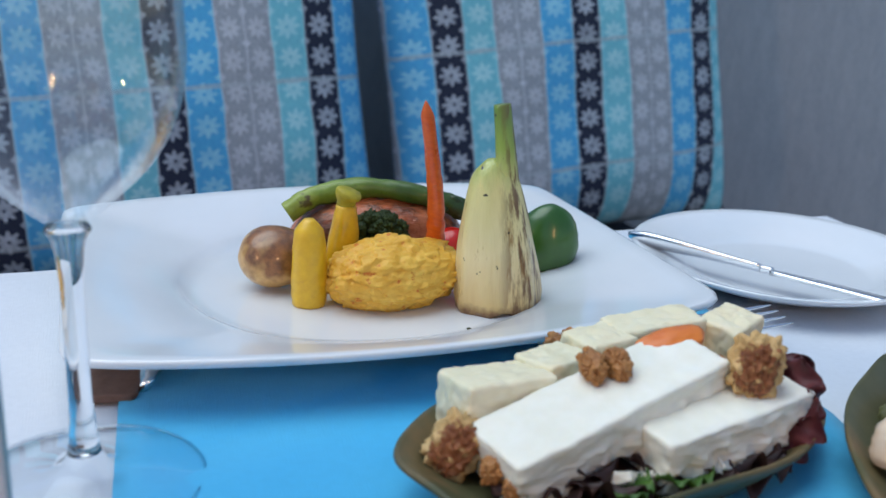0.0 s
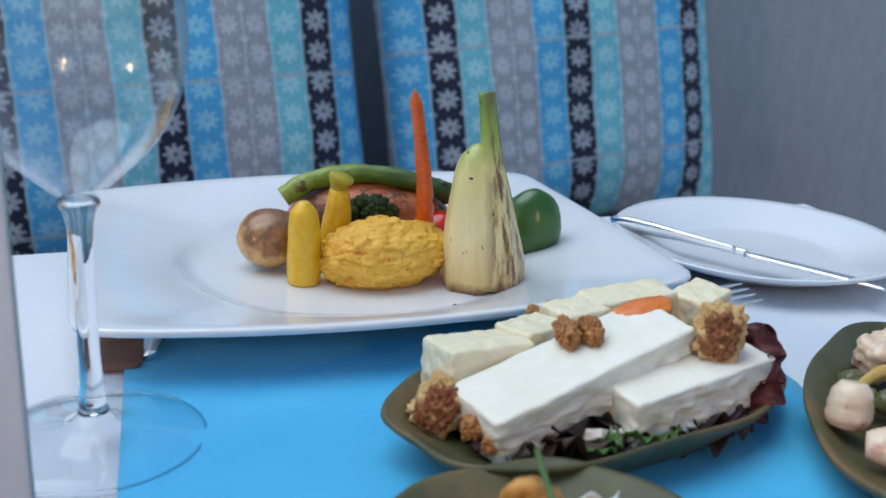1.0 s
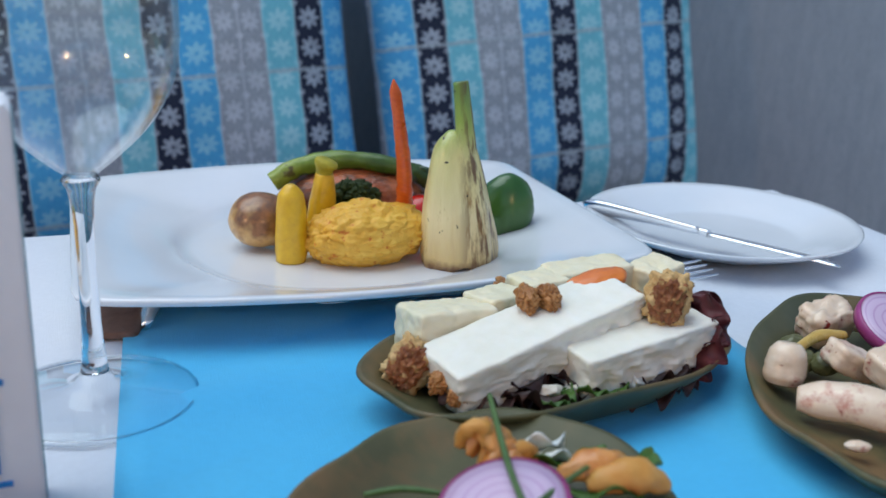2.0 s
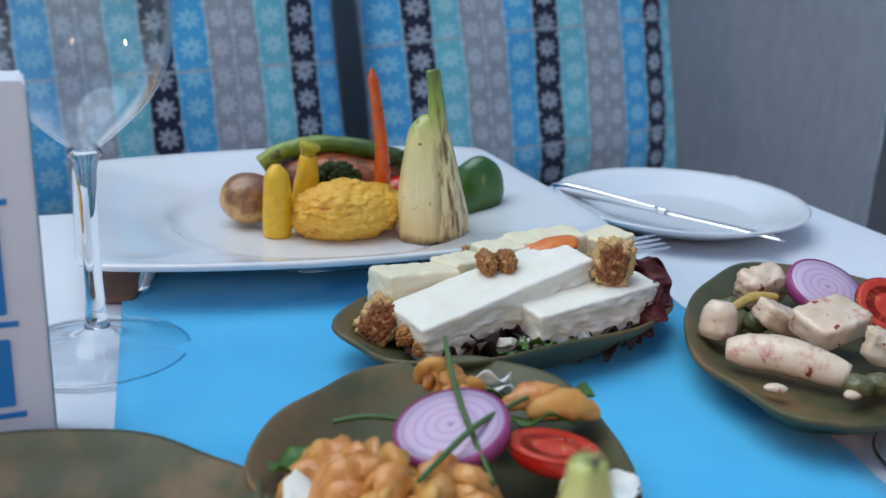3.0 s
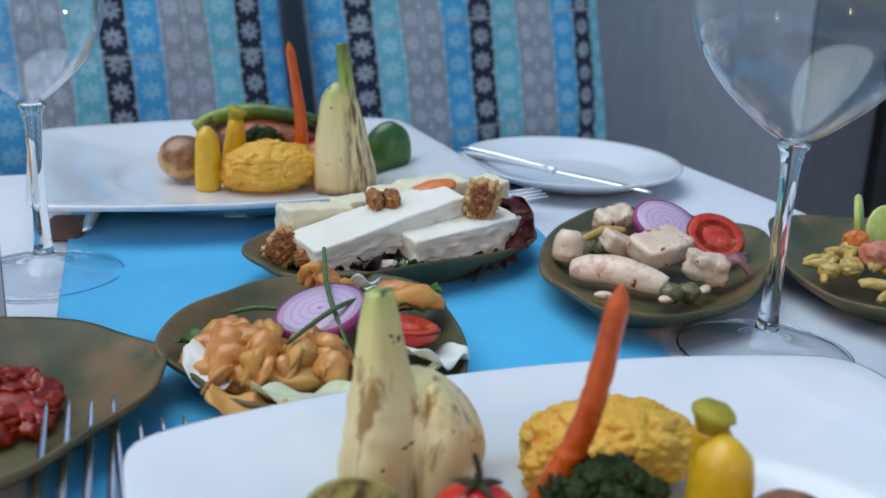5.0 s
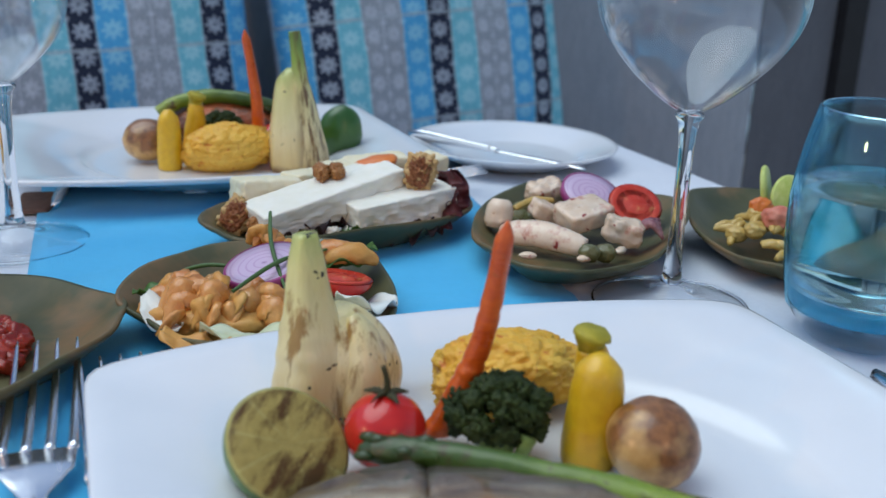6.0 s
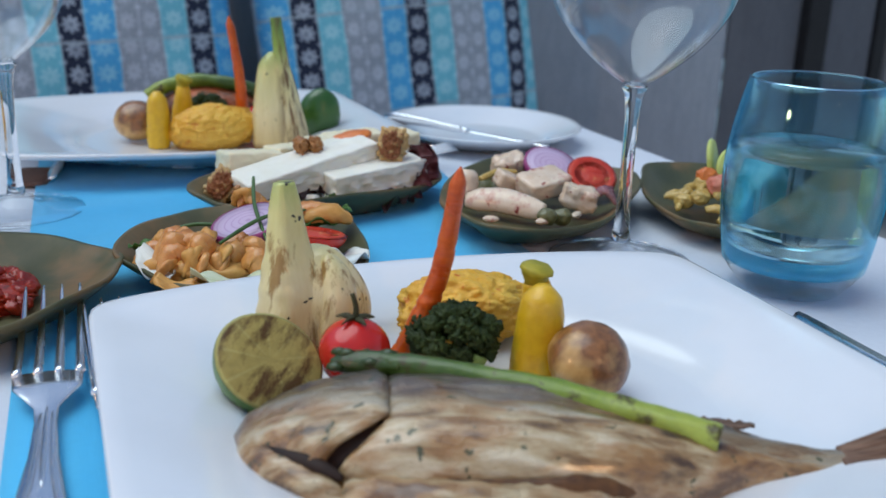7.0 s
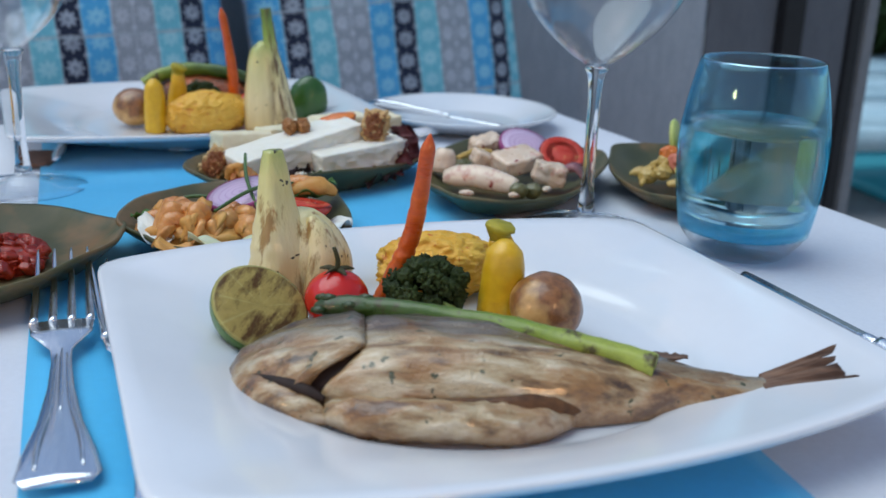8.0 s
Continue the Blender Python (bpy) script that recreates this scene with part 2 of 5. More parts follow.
def fennel_material(name, streaks):
    """Pale bulb that turns green up the stalk, ribbed lengthwise, with scorched patches."""
    m, nt, b = nodes_of(name)
    co = nt.nodes.new("ShaderNodeTexCoord")
    sep = nt.nodes.new("ShaderNodeSeparateXYZ")
    link(nt, co.outputs["Object"], sep.inputs[0])
    ribs = noise_node(nt, stretched(nt, 1, 1, 0.06), 330, 4)
    blot = noise_node(nt, stretched(nt, 1, 1, 0.22), 95, 5, 0.66)
    flat = noise_node(nt, stretched(nt, 1, 1, 1), 150, 2)
    h = calc(nt, "ADD", calc(nt, "MULTIPLY", sep.outputs[2], 9.0), calc(nt, "MULTIPLY", calc(nt, "SUBTRACT", blot.outputs[0], 0.5), 0.2))
    col = ramp(nt, h, [(0.0, (0.60, 0.43, 0.16)), (0.30, (0.74, 0.63, 0.34)), (0.58, (0.67, 0.60, 0.24)), (0.78, (0.28, 0.38, 0.06)), (0.95, (0.15, 0.26, 0.04))]).outputs[0]
    col = mixc(nt, 0.18, col, ribs.outputs[0], "OVERLAY")
    if streaks:
        # scorched lines down one flank
        flank = ramp(nt, calc(nt, "MULTIPLY_ADD", sep.outputs[0], 20.0, 0.5), [(0.46, (0, 0, 0)), (0.66, (1, 1, 1))]).outputs[0]
        line = noise_node(nt, stretched(nt, 1, 1, 0.14), 210, 4, 0.6)
        k = calc(nt, "MULTIPLY", flank, ramp(nt, line.outputs[0], [(0.46, (0, 0, 0)), (0.57, (0.95, 0.95, 0.95))]).outputs[0])
        col = mixc(nt, k, col, (0.13, 0.05, 0.010))
        col = mixc(nt, ramp(nt, blot.outputs[0], [(0.59, (0, 0, 0)), (0.68, (0.8, 0.8, 0.8))]).outputs[0], col, (0.25, 0.11, 0.016))
    else:
        col = mixc(nt, ramp(nt, blot.outputs[0], [(0.545, (0, 0, 0)), (0.63, (0.88, 0.88, 0.88))]).outputs[0], col, (0.28, 0.13, 0.016))
    col = mixc(nt, ramp(nt, flat.outputs[0], [(0.70, (0, 0, 0)), (0.72, (1, 1, 1))]).outputs[0], col, (0.03, 0.025, 0.012))
    low = calc(nt, "ADD", sep.outputs[2], calc(nt, "MULTIPLY", flat.outputs[0], 0.010))
    col = mixc(nt, ramp(nt, calc(nt, "MULTIPLY", low, 50.0), [(0.26, (0.9, 0.9, 0.9)), (0.56, (0, 0, 0))]).outputs[0], col, (0.14, 0.05, 0.010))
    link(nt, col, b.inputs["Base Color"])
    b.inputs["Coat Weight"].default_value, b.inputs["Coat Roughness"].default_value = 0.35, 0.15
    b.inputs["Roughness"].default_value = 0.32
    b.inputs["Subsurface Weight"].default_value = 0.15
    b.inputs["Subsurface Radius"].default_value = (0.004, 0.004, 0.002)
    bp = nt.nodes.new("ShaderNodeBump")
    bp.inputs["Strength"].default_value, bp.inputs["Distance"].default_value = 0.5, 0.0012
    link(nt, ribs.outputs[0], bp.inputs["Height"])
    link(nt, bp.outputs[0], b.inputs["Normal"])
    return m


def asparagus_material():
    """Dark at the bud, paler green towards the cut end, with scorched patches."""
    m, nt, b = nodes_of("grilled_asparagus")
    co = nt.nodes.new("ShaderNodeTexCoord")
    far = nt.nodes.new("ShaderNodeVectorMath")
    far.operation = "LENGTH"
    link(nt, co.outputs["Object"], far.inputs[0])
    fine, blot = noise_node(nt, co.outputs["Object"], 260, 4), noise_node(nt, co.outputs["Object"], 85, 4, 0.6)
    u = calc(nt, "ADD", calc(nt, "MULTIPLY", far.outputs["Value"], 7.0), calc(nt, "MULTIPLY", calc(nt, "SUBTRACT", blot.outputs[0], 0.5), 0.35))
    col = ramp(nt, u, [(0.05, (0.025, 0.050, 0.008)), (0.35, (0.055, 0.11, 0.010)), (0.65, (0.17, 0.25, 0.022)), (0.95, (0.32, 0.37, 0.055))]).outputs[0]
    col = mixc(nt, 0.25, col, fine.outputs[0], "OVERLAY")
    col = mixc(nt, ramp(nt, blot.outputs[0], [(0.58, (0, 0, 0)), (0.66, (0.9, 0.9, 0.9))]).outputs[0], col, (0.055, 0.035, 0.012))
    link(nt, col, b.inputs["Base Color"])
    b.inputs["Roughness"].default_value = 0.38
    b.inputs["Coat Weight"].default_value, b.inputs["Coat Roughness"].default_value = 0.1, 0.15
    bp = nt.nodes.new("ShaderNodeBump")
    bp.inputs["Strength"].default_value, bp.inputs["Distance"].default_value = 0.4, 0.001
    link(nt, fine.outputs[0], bp.inputs["Height"])
    link(nt, bp.outputs[0], b.inputs["Normal"])
    return m


def potato_material():
    """Waxy tan skin, fried brown on the side that lay in the pan."""
    m, nt, b = nodes_of("roast_potato")
    co = nt.nodes.new("ShaderNodeTexCoord")
    sep = nt.nodes.new("ShaderNodeSeparateXYZ")
    link(nt, co.outputs["Object"], sep.inputs[0])
    v = co.outputs["Object"]
    big, fine = noise_node(nt, v, 45, 3), noise_node(nt, v, 200, 4)
    col = ramp(nt, fine.outputs[0], [(0.3, (0.52, 0.29, 0.09)), (0.7, (0.64, 0.40, 0.15))]).outputs[0]
    h = calc(nt, "ADD", calc(nt, "MULTIPLY", sep.outputs[2], 34.0), calc(nt, "MULTIPLY", calc(nt, "SUBTRACT", big.outputs[0], 0.5), 2.6))
    k = ramp(nt, calc(nt, "MULTIPLY_ADD", h, 0.5, 0.5), [(0.46, (0, 0, 0)), (0.64, (0.9, 0.9, 0.9))]).outputs[0]
    dark = ramp(nt, fine.outputs[0], [(0.35, (0.10, 0.03, 0.012)), (0.65, (0.27, 0.10, 0.03))]).outputs[0]
    link(nt, mixc(nt, k, col, dark), b.inputs["Base Color"])
    b.inputs["Coat Weight"].default_value, b.inputs["Coat Roughness"].default_value = 0.3, 0.12
    b.inputs["Roughness"].default_value = 0.3
    bp = nt.nodes.new("ShaderNodeBump")
    bp.inputs["Strength"].default_value, bp.inputs["Distance"].default_value = 0.25, 0.001
    link(nt, fine.outputs[0], bp.inputs["Height"])
    link(nt, bp.outputs[0], b.inputs["Normal"])
    return m


PORCELAIN = surf("white_porcelain", (0.70, 0.72, 0.74), (0.74, 0.76, 0.78), 0.16, 30, 0.03, 0.0004, coat=0.6)
LINEN = cloth_material("white_linen", (0.62, 0.65, 0.71), (0.69, 0.72, 0.77), 260)
RUNNER = cloth_material("sky_blue_runner", (0.045, 0.44, 0.76), (0.070, 0.53, 0.86), 300, 0.7)
STEEL = surf("polished_steel", (0.74, 0.75, 0.77), (0.84, 0.85, 0.86), 0.2, 300, 0.04, 0.0003, metal=1.0, stretch=(1, 0.1, 1))
OLIVE = surf("olive_stoneware", (0.055, 0.060, 0.026), (0.115, 0.105, 0.05), 0.42, 45, 0.25, 0.0008, stain=(0.20, 0.115, 0.05), lo=0.52, hi=0.72, stain_scale=22)
WEAVE = pillow_material()
SEAT = surf("slate_upholstery", (0.035, 0.045, 0.065), (0.06, 0.075, 0.10), 0.9, 300, 0.3)
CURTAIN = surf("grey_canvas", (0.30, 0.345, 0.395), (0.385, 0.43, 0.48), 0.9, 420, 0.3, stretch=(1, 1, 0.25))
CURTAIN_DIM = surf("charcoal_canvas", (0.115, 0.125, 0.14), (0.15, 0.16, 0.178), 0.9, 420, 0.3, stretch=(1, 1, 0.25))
BLACK = surf("black_metal", (0.012, 0.012, 0.014), (0.022, 0.022, 0.025), 0.5, 80, 0.1)
POSTGREY = surf("grey_painted_post", (0.20, 0.21, 0.22), (0.26, 0.27, 0.28), 0.6, 60, 0.1)
DECK = surf("grey_terrace_stone", (0.20, 0.20, 0.20), (0.30, 0.29, 0.28), 0.7, 30, 0.3)
CRYSTAL = thin_glass("thin_crystal", (0.97, 0.98, 0.985))
CRYSTAL_SOLID = solid_glass("clear_crystal", (1, 1, 1), 1.46)
AQUA_WALL = thin_glass("aqua_glass_wall", (0.945, 0.985, 0.995), (0.40, 0.82, 1.0), 2.4)
AQUA_BASE = solid_glass("aqua_glass_base", (0.10, 0.62, 0.95), 1.45, 0.15)
AQUA_BASE.node_tree.nodes["Principled BSDF"].inputs["Transmission Weight"].default_value = 0.45
WATER = solid_glass("cool_water", (0.80, 0.86, 0.82), 1.33, 0.07)
MIST = bpy.data.materials.new("condensation_film")
MIST.use_nodes = True
mist = MIST.node_tree
mist.nodes.clear()
mo, mt, ml, mm = (mist.nodes.new(k) for k in ("ShaderNodeOutputMaterial", "ShaderNodeBsdfTransparent", "ShaderNodeBsdfTranslucent", "ShaderNodeMixShader"))
mt.inputs[0].default_value = (0.94, 0.98, 1.0, 1)
ml.inputs[0].default_value = (0.20, 0.56, 0.72, 1)
drops = noise_node(mist, stretched(mist, 1, 1, 0.5), 260, 4)
link(mist, ramp(mist, drops.outputs[0], [(0.40, (0.01, 0.01, 0.01)), (0.7, (0.09, 0.09, 0.09))]).outputs[0], mm.inputs[0])
link(mist, mt.outputs[0], mm.inputs[1])
link(mist, ml.outputs[0], mm.inputs[2])
link(mist, mm.outputs[0], mo.inputs[0])
FENNEL = fennel_material("grilled_fennel", True)
FENNEL_PALE = fennel_material("pale_fennel", False)
FISH = fish_material()
GILL = surf("dark_gill_flesh", (0.012, 0.007, 0.005), (0.03, 0.014, 0.009), 0.6, 200)
BELLY = surf("brown_belly_flesh", (0.06, 0.025, 0.010), (0.16, 0.07, 0.025), 0.5, 240, 0.5)
FIN = surf("dry_brown_fin", (0.07, 0.04, 0.028), (0.22, 0.13, 0.085), 0.6, 260, 0.6, stretch=(0.2, 1, 1), stain=(0.05, 0.028, 0.02), stain_scale=120)
CARROT = surf("roast_carrot", (0.50, 0.060, 0.003), (0.66, 0.115, 0.006), 0.33, 260, 0.35, 0.0008, stain=(0.42, 0.09, 0.012), lo=0.6, hi=0.75, stain_scale=220, stretch=(1, 1, 2.2), subsurface=0.1, coat=0.18)
SQUASH = surf("yellow_squash", (0.64, 0.36, 0.008), (0.78, 0.49, 0.018), 0.36, 220, 0.12, 0.0006, stain=(0.55, 0.28, 0.02), lo=0.62, hi=0.8, stain_scale=130, subsurface=0.1, coat=0.18)
SQUASH_GREEN = surf("squash_stem_green", (0.26, 0.23, 0.018), (0.46, 0.38, 0.035), 0.5, 220, 0.3)
POTATO = potato_material()
MASH = surf("saffron_mash", (0.66, 0.33, 0.028), (0.80, 0.50, 0.085), 0.45, 130, 0.8, 0.0025, stain=(0.55, 0.16, 0.02), lo=0.61, hi=0.68, stain_scale=170, subsurface=0.1)
SALMON = surf("grilled_salmon", (0.44, 0.095, 0.032), (0.62, 0.20, 0.075), 0.32, 150, 1.0, 0.004, stain=(0.11, 0.032, 0.012), lo=0.46, hi=0.60, stain_scale=80, stretch=(0.5, 1, 1), coat=0.18)
ASPARAGUS = asparagus_material()
BROCCOLI = surf("dark_broccoli", (0.010, 0.022, 0.004), (0.042, 0.066, 0.010), 0.6, 500, 0.9, 0.0012)
BROCCOLI_STEM = surf("broccoli_stem", (0.13, 0.20, 0.04), (0.22, 0.30, 0.08), 0.45, 200, 0.2)
LIME_SKIN = surf("green_lime_skin", (0.045, 0.12, 0.014), (0.09, 0.19, 0.022), 0.33, 420, 0.3, 0.0005, stain=(0.24, 0.32, 0.05), lo=0.55, hi=0.75, stain_scale=40, coat=0.18)
PEPPER_SKIN = surf("green_pepper_skin", (0.022, 0.085, 0.010), (0.045, 0.13, 0.016), 0.3, 60, 0.1, coat=0.3)
LIME_FACE = lime_cut_material(0.9)
LIME_FRESH = surf("fresh_lime_slice", (0.40, 0.50, 0.08), (0.62, 0.66, 0.24), 0.35, 220, 0.3)
TOMATO = surf("tomato_skin", (0.50, 0.012, 0.008), (0.62, 0.024, 0.014), 0.2, 90, 0.05, coat=0.18)
TOMATO_FLESH = surf("tomato_flesh", (0.48, 0.03, 0.018), (0.64, 0.075, 0.04), 0.3, 130, 0.5, 0.0015, stain=(0.66, 0.25, 0.10), lo=0.6, hi=0.68, stain_scale=130)
CALYX = surf("tomato_calyx", (0.03, 0.03, 0.012), (0.07, 0.065, 0.025), 0.7, 300)
FETA = surf("white_cheese", (0.77, 0.74, 0.62), (0.83, 0.81, 0.72), 0.55, 130, 0.45, 0.0015, subsurface=0.12)
KASHAR = surf("pale_yellow_cheese", (0.78, 0.68, 0.44), (0.84, 0.77, 0.58), 0.45, 100, 0.25, 0.001, stain=(0.76, 0.66, 0.36), lo=0.58, hi=0.75, stain_scale=60, subsurface=0.12)
WALNUT = surf("walnut_kernel", (0.24, 0.09, 0.025), (0.52, 0.25, 0.085), 0.33, 240, 0.6, 0.0015)
FIG = surf("dried_fig_skin", (0.50, 0.29, 0.10), (0.68, 0.46, 0.21), 0.5, 200, 0.6, 0.0015)
FIG_FLESH = surf("dried_fig_flesh", (0.20, 0.06, 0.028), (0.40, 0.16, 0.06), 0.4, 420, 0.9, 0.002, stain=(0.46, 0.30, 0.11), lo=0.56, hi=0.66, stain_scale=330)
APRICOT = surf("dried_apricot", (0.62, 0.14, 0.018), (0.75, 0.22, 0.03), 0.4, 140, 0.3, coat=0.18)
LETTUCE_DARK = surf("dark_red_lettuce", (0.022, 0.012, 0.012), (0.065, 0.03, 0.026), 0.45, 180, 0.5)
RADICCHIO = surf("purple_lettuce_frill", (0.05, 0.010, 0.014), (0.13, 0.03, 0.032), 0.45, 180, 0.5)
GREEN_LEAF = surf("green_herb_leaf", (0.03, 0.085, 0.015), (0.08, 0.17, 0.03), 0.42, 150, 0.4)
PALE_LEAF = surf("pale_cabbage", (0.50, 0.55, 0.30), (0.68, 0.70, 0.55), 0.4, 120, 0.4)
WHITE_CABBAGE = surf("white_cabbage_shred", (0.66, 0.68, 0.60), (0.76, 0.77, 0.72), 0.4, 120, 0.3)
SHRIMP = surf("orange_dressed_strip", (0.50, 0.17, 0.030), (0.72, 0.35, 0.095), 0.30, 130, 0.6, 0.002, stain=(0.44, 0.22, 0.06), lo=0.57, hi=0.75, stain_scale=80, coat=0.18)
TAN = surf("tan_dressed_strip", (0.52, 0.23, 0.045), (0.66, 0.36, 0.10), 0.38, 150, 0.4, 0.0015)
ONION = ringed_material("red_onion_cut", (0.24, 0.03, 0.13), (0.56, 0.42, 0.56), (0.36, 0.16, 0.36), 0.0225)
ONION_SKIN = surf("red_onion_edge", (0.22, 0.025, 0.12), (0.34, 0.06, 0.20), 0.3, 120, 0.1)
CHIVE = surf("chive_green", (0.045, 0.10, 0.025), (0.09, 0.16, 0.05), 0.4, 200, 0.2)
SQUID = surf("dressed_squid", (0.66, 0.48, 0.33), (0.79, 0.65, 0.50), 0.26, 120, 0.2, 0.0008, stain=(0.52, 0.20, 0.14), lo=0.55, hi=0.70, stain_scale=85, spots=((0.26, 0.03, 0.025), 170, 0.65), subsurface=0.15, coat=0.18)
CAPER = surf("green_caper", (0.09, 0.09, 0.03), (0.17, 0.16, 0.06), 0.35, 200, 0.3, coat=0.18)
TENTACLE = surf("purple_tentacle", (0.16, 0.04, 0.06), (0.42, 0.22, 0.22), 0.3, 260, 0.6)
SALSA = surf("red_pepper_salsa", (0.20, 0.010, 0.004), (0.38, 0.034, 0.009), 0.32, 180, 0.5, 0.0015, stain=(0.07, 0.02, 0.006), lo=0.6, hi=0.68, stain_scale=260, coat=0.06)
PICKLE = surf("pickled_vegetable", (0.50, 0.31, 0.06), (0.64, 0.46, 0.15), 0.32, 150, 0.4, coat=0.18)
PINK = surf("pink_pickle", (0.60, 0.16, 0.10), (0.72, 0.30, 0.20), 0.32, 150, 0.4)
CARD = surf("white_card", (0.70, 0.71, 0.74), (0.76, 0.77, 0.80), 0.6, 60, 0.05)
CARD_BLUE = surf("blue_print", (0.02, 0.20, 0.52), (0.03, 0.24, 0.58), 0.5, 60, 0.05)
CARD_TEAL = surf("faded_teal_print", (0.10, 0.30, 0.36), (0.45, 0.60, 0.64), 0.6, 110, 0.05, stretch=(1, 1, 0.5))
# warm brown that paints the shade under the plate rim
BROWN = surf("brown_plate_shadow", (0.13, 0.075, 0.055), (0.20, 0.12, 0.09), 0.8, 200, 0.3)
LEAFY = surf("garden_foliage", (0.02, 0.05, 0.012), (0.06, 0.11, 0.025), 0.6, 20, 0.3)
BARK = surf("tree_bark", (0.06, 0.045, 0.03), (0.13, 0.10, 0.07), 0.8, 25, 0.5)
POOL = surf("pool_water", (0.05, 0.36, 0.46), (0.10, 0.46, 0.55), 0.12, 3, 0.3)
LOUNGER = surf("pale_blue_lounger_canvas", (0.34, 0.50, 0.55), (0.48, 0.62, 0.66), 0.8, 60, 0.2)
BULB = bpy.data.materials.new("warm_bulb")
BULB.use_nodes = True
BULB.node_tree.nodes["Principled BSDF"].inputs["Emission Color"].default_value = (1.0, 0.55, 0.25, 1)
BULB.node_tree.nodes["Principled BSDF"].inputs["Emission Strength"].default_value = 150


# ---- mesh helpers ----
def mesh_of(name, bm, material, smooth=True, flat_from=None):
    bmesh.ops.recalc_face_normals(bm, faces=bm.faces)
    me = bpy.data.meshes.new(name)
    bm.to_mesh(me)
    bm.free()
    me.materials.append(material)
    me.polygons.foreach_set("use_smooth", [smooth] * len(me.polygons))
    return me


def thing(name, bm, material, m, label, category, group="", kind="", smooth=True):
    ob = new(name, mesh_of(name, bm, material, smooth))
    ob.matrix_world = m
    return tagged(ob, label, category, group, kind)


def empty(name, m, label, category, group="", kind=""):
    ob = new(name)
    ob.empty_display_size = 0.02
    ob.matrix_world = m
    return tagged(ob, label, category, group, kind)


def part(name, bm, material, parent, label="", m=None, smooth=True):
    ob = new(name, mesh_of(name, bm, material, smooth))
    ob.parent = parent
    if m is not None:
        ob.matrix_local = m
    return tagged(ob, label)


def loft(rings, cap=True, loop=True):
    """A skin over rings of equal length; the ends are closed with fans."""
    bm = bmesh.new()
    rows = [[bm.verts.new(p) for p in ring] for ring in rings]
    n = len(rows[0])
    for a, b in zip(rows, rows[1:]):
        for i in range(n if loop else n - 1):
            j = (i + 1) % n
            bm.faces.new((a[i], a[j], b[j], b[i]))
    if cap:
        for row in (rows[0], rows[-1]):
            mid = bm.verts.new(sum((v.co for v in row), Vector()) / n)
            for i in range(n):
                bm.faces.new((row[i], row[(i + 1) % n], mid))
    return bm


def lathe(profile, seg=64, cap=False):
    rings = [[(r * math.cos(2 * math.pi * i / seg), r * math.sin(2 * math.pi * i / seg), z) for i in range(seg)] for r, z in profile]
    return loft(rings, cap)


def curve_points(pts, n):
    """A smooth line through a few points."""
    pts = [Vector(p) for p in pts]
    out = []
    for k in range(n):
        u = k / (n - 1) * (len(pts) - 1)
        i = min(int(u), len(pts) - 2)
        f = u - i
        p0, p1, p2, p3 = (pts[max(0, min(len(pts) - 1, i + d))] for d in (-1, 0, 1, 2))
        out.append(0.5 * (2 * p1 + (p2 - p0) * f + (2 * p0 - 5 * p1 + 4 * p2 - p3) * f * f + (3 * p1 - p0 - 3 * p2 + p3) * f ** 3))
    return out


def tube(pts, radii, n=16, seg=12, flat=1.0, rough=0.0, seed=0, lobes=0):
    """A round or flattened stem along a line; radii are spread evenly over its length."""
    line = curve_points(pts, n)
    rings = []
    side = None
    for k, p in enumerate(line):
        d = (line[min(k + 1, n - 1)] - line[max(k - 1, 0)]).normalized()
        if side is None:
            side = d.orthogonal().normalized()
        side = (side - d * side.dot(d)).normalized()
        up = d.cross(side)
        u = k / (n - 1) * (len(radii) - 1)
        i = min(int(u), len(radii) - 2)
        r = radii[i] + (radii[i + 1] - radii[i]) * (u - i)
        ring = []
        for j in range(seg):
            a = 2 * math.pi * j / seg
            q = r * (1 + (0.06 * math.cos(lobes * a) if lobes else 0))
            if rough:
                q *= 1 + rough * noise.noise(Vector((math.cos(a) * 2 + seed, math.sin(a) * 2, k * 0.45 + seed)))
            ring.append(p + side * (q * math.cos(a)) + up * (q * flat * math.sin(a)))
        rings.append(ring)
    return loft(rings)


def blob(size, bumpy=0.1, freq=2.0, seed=0.0, level=3, flat_bottom=None, crease=0.0):
    """A lumpy rounded body with half-sizes size."""
    bm = bmesh.new()
    bmesh.ops.create_icosphere(bm, subdivisions=level, radius=1.0)
    for v in bm.verts:
        p = v.co.normalized()
        k = 1 + bumpy * noise.fractal(p * freq + Vector((seed, seed * 0.7, -seed)), 0.7, 2.0, 4)
        if crease:
            k -= crease * max(0.0, 1 - abs(noise.noise(p * freq * 1.3 + Vector((-seed, seed, 3)))) * 5)
        v.co = Vector((p.x * size[0], p.y * size[1], p.z * size[2])) * k
        if flat_bottom is not None and v.co.z < flat_bottom:
            v.co.z = flat_bottom + (v.co.z - flat_bottom) * 0.08
    return bm


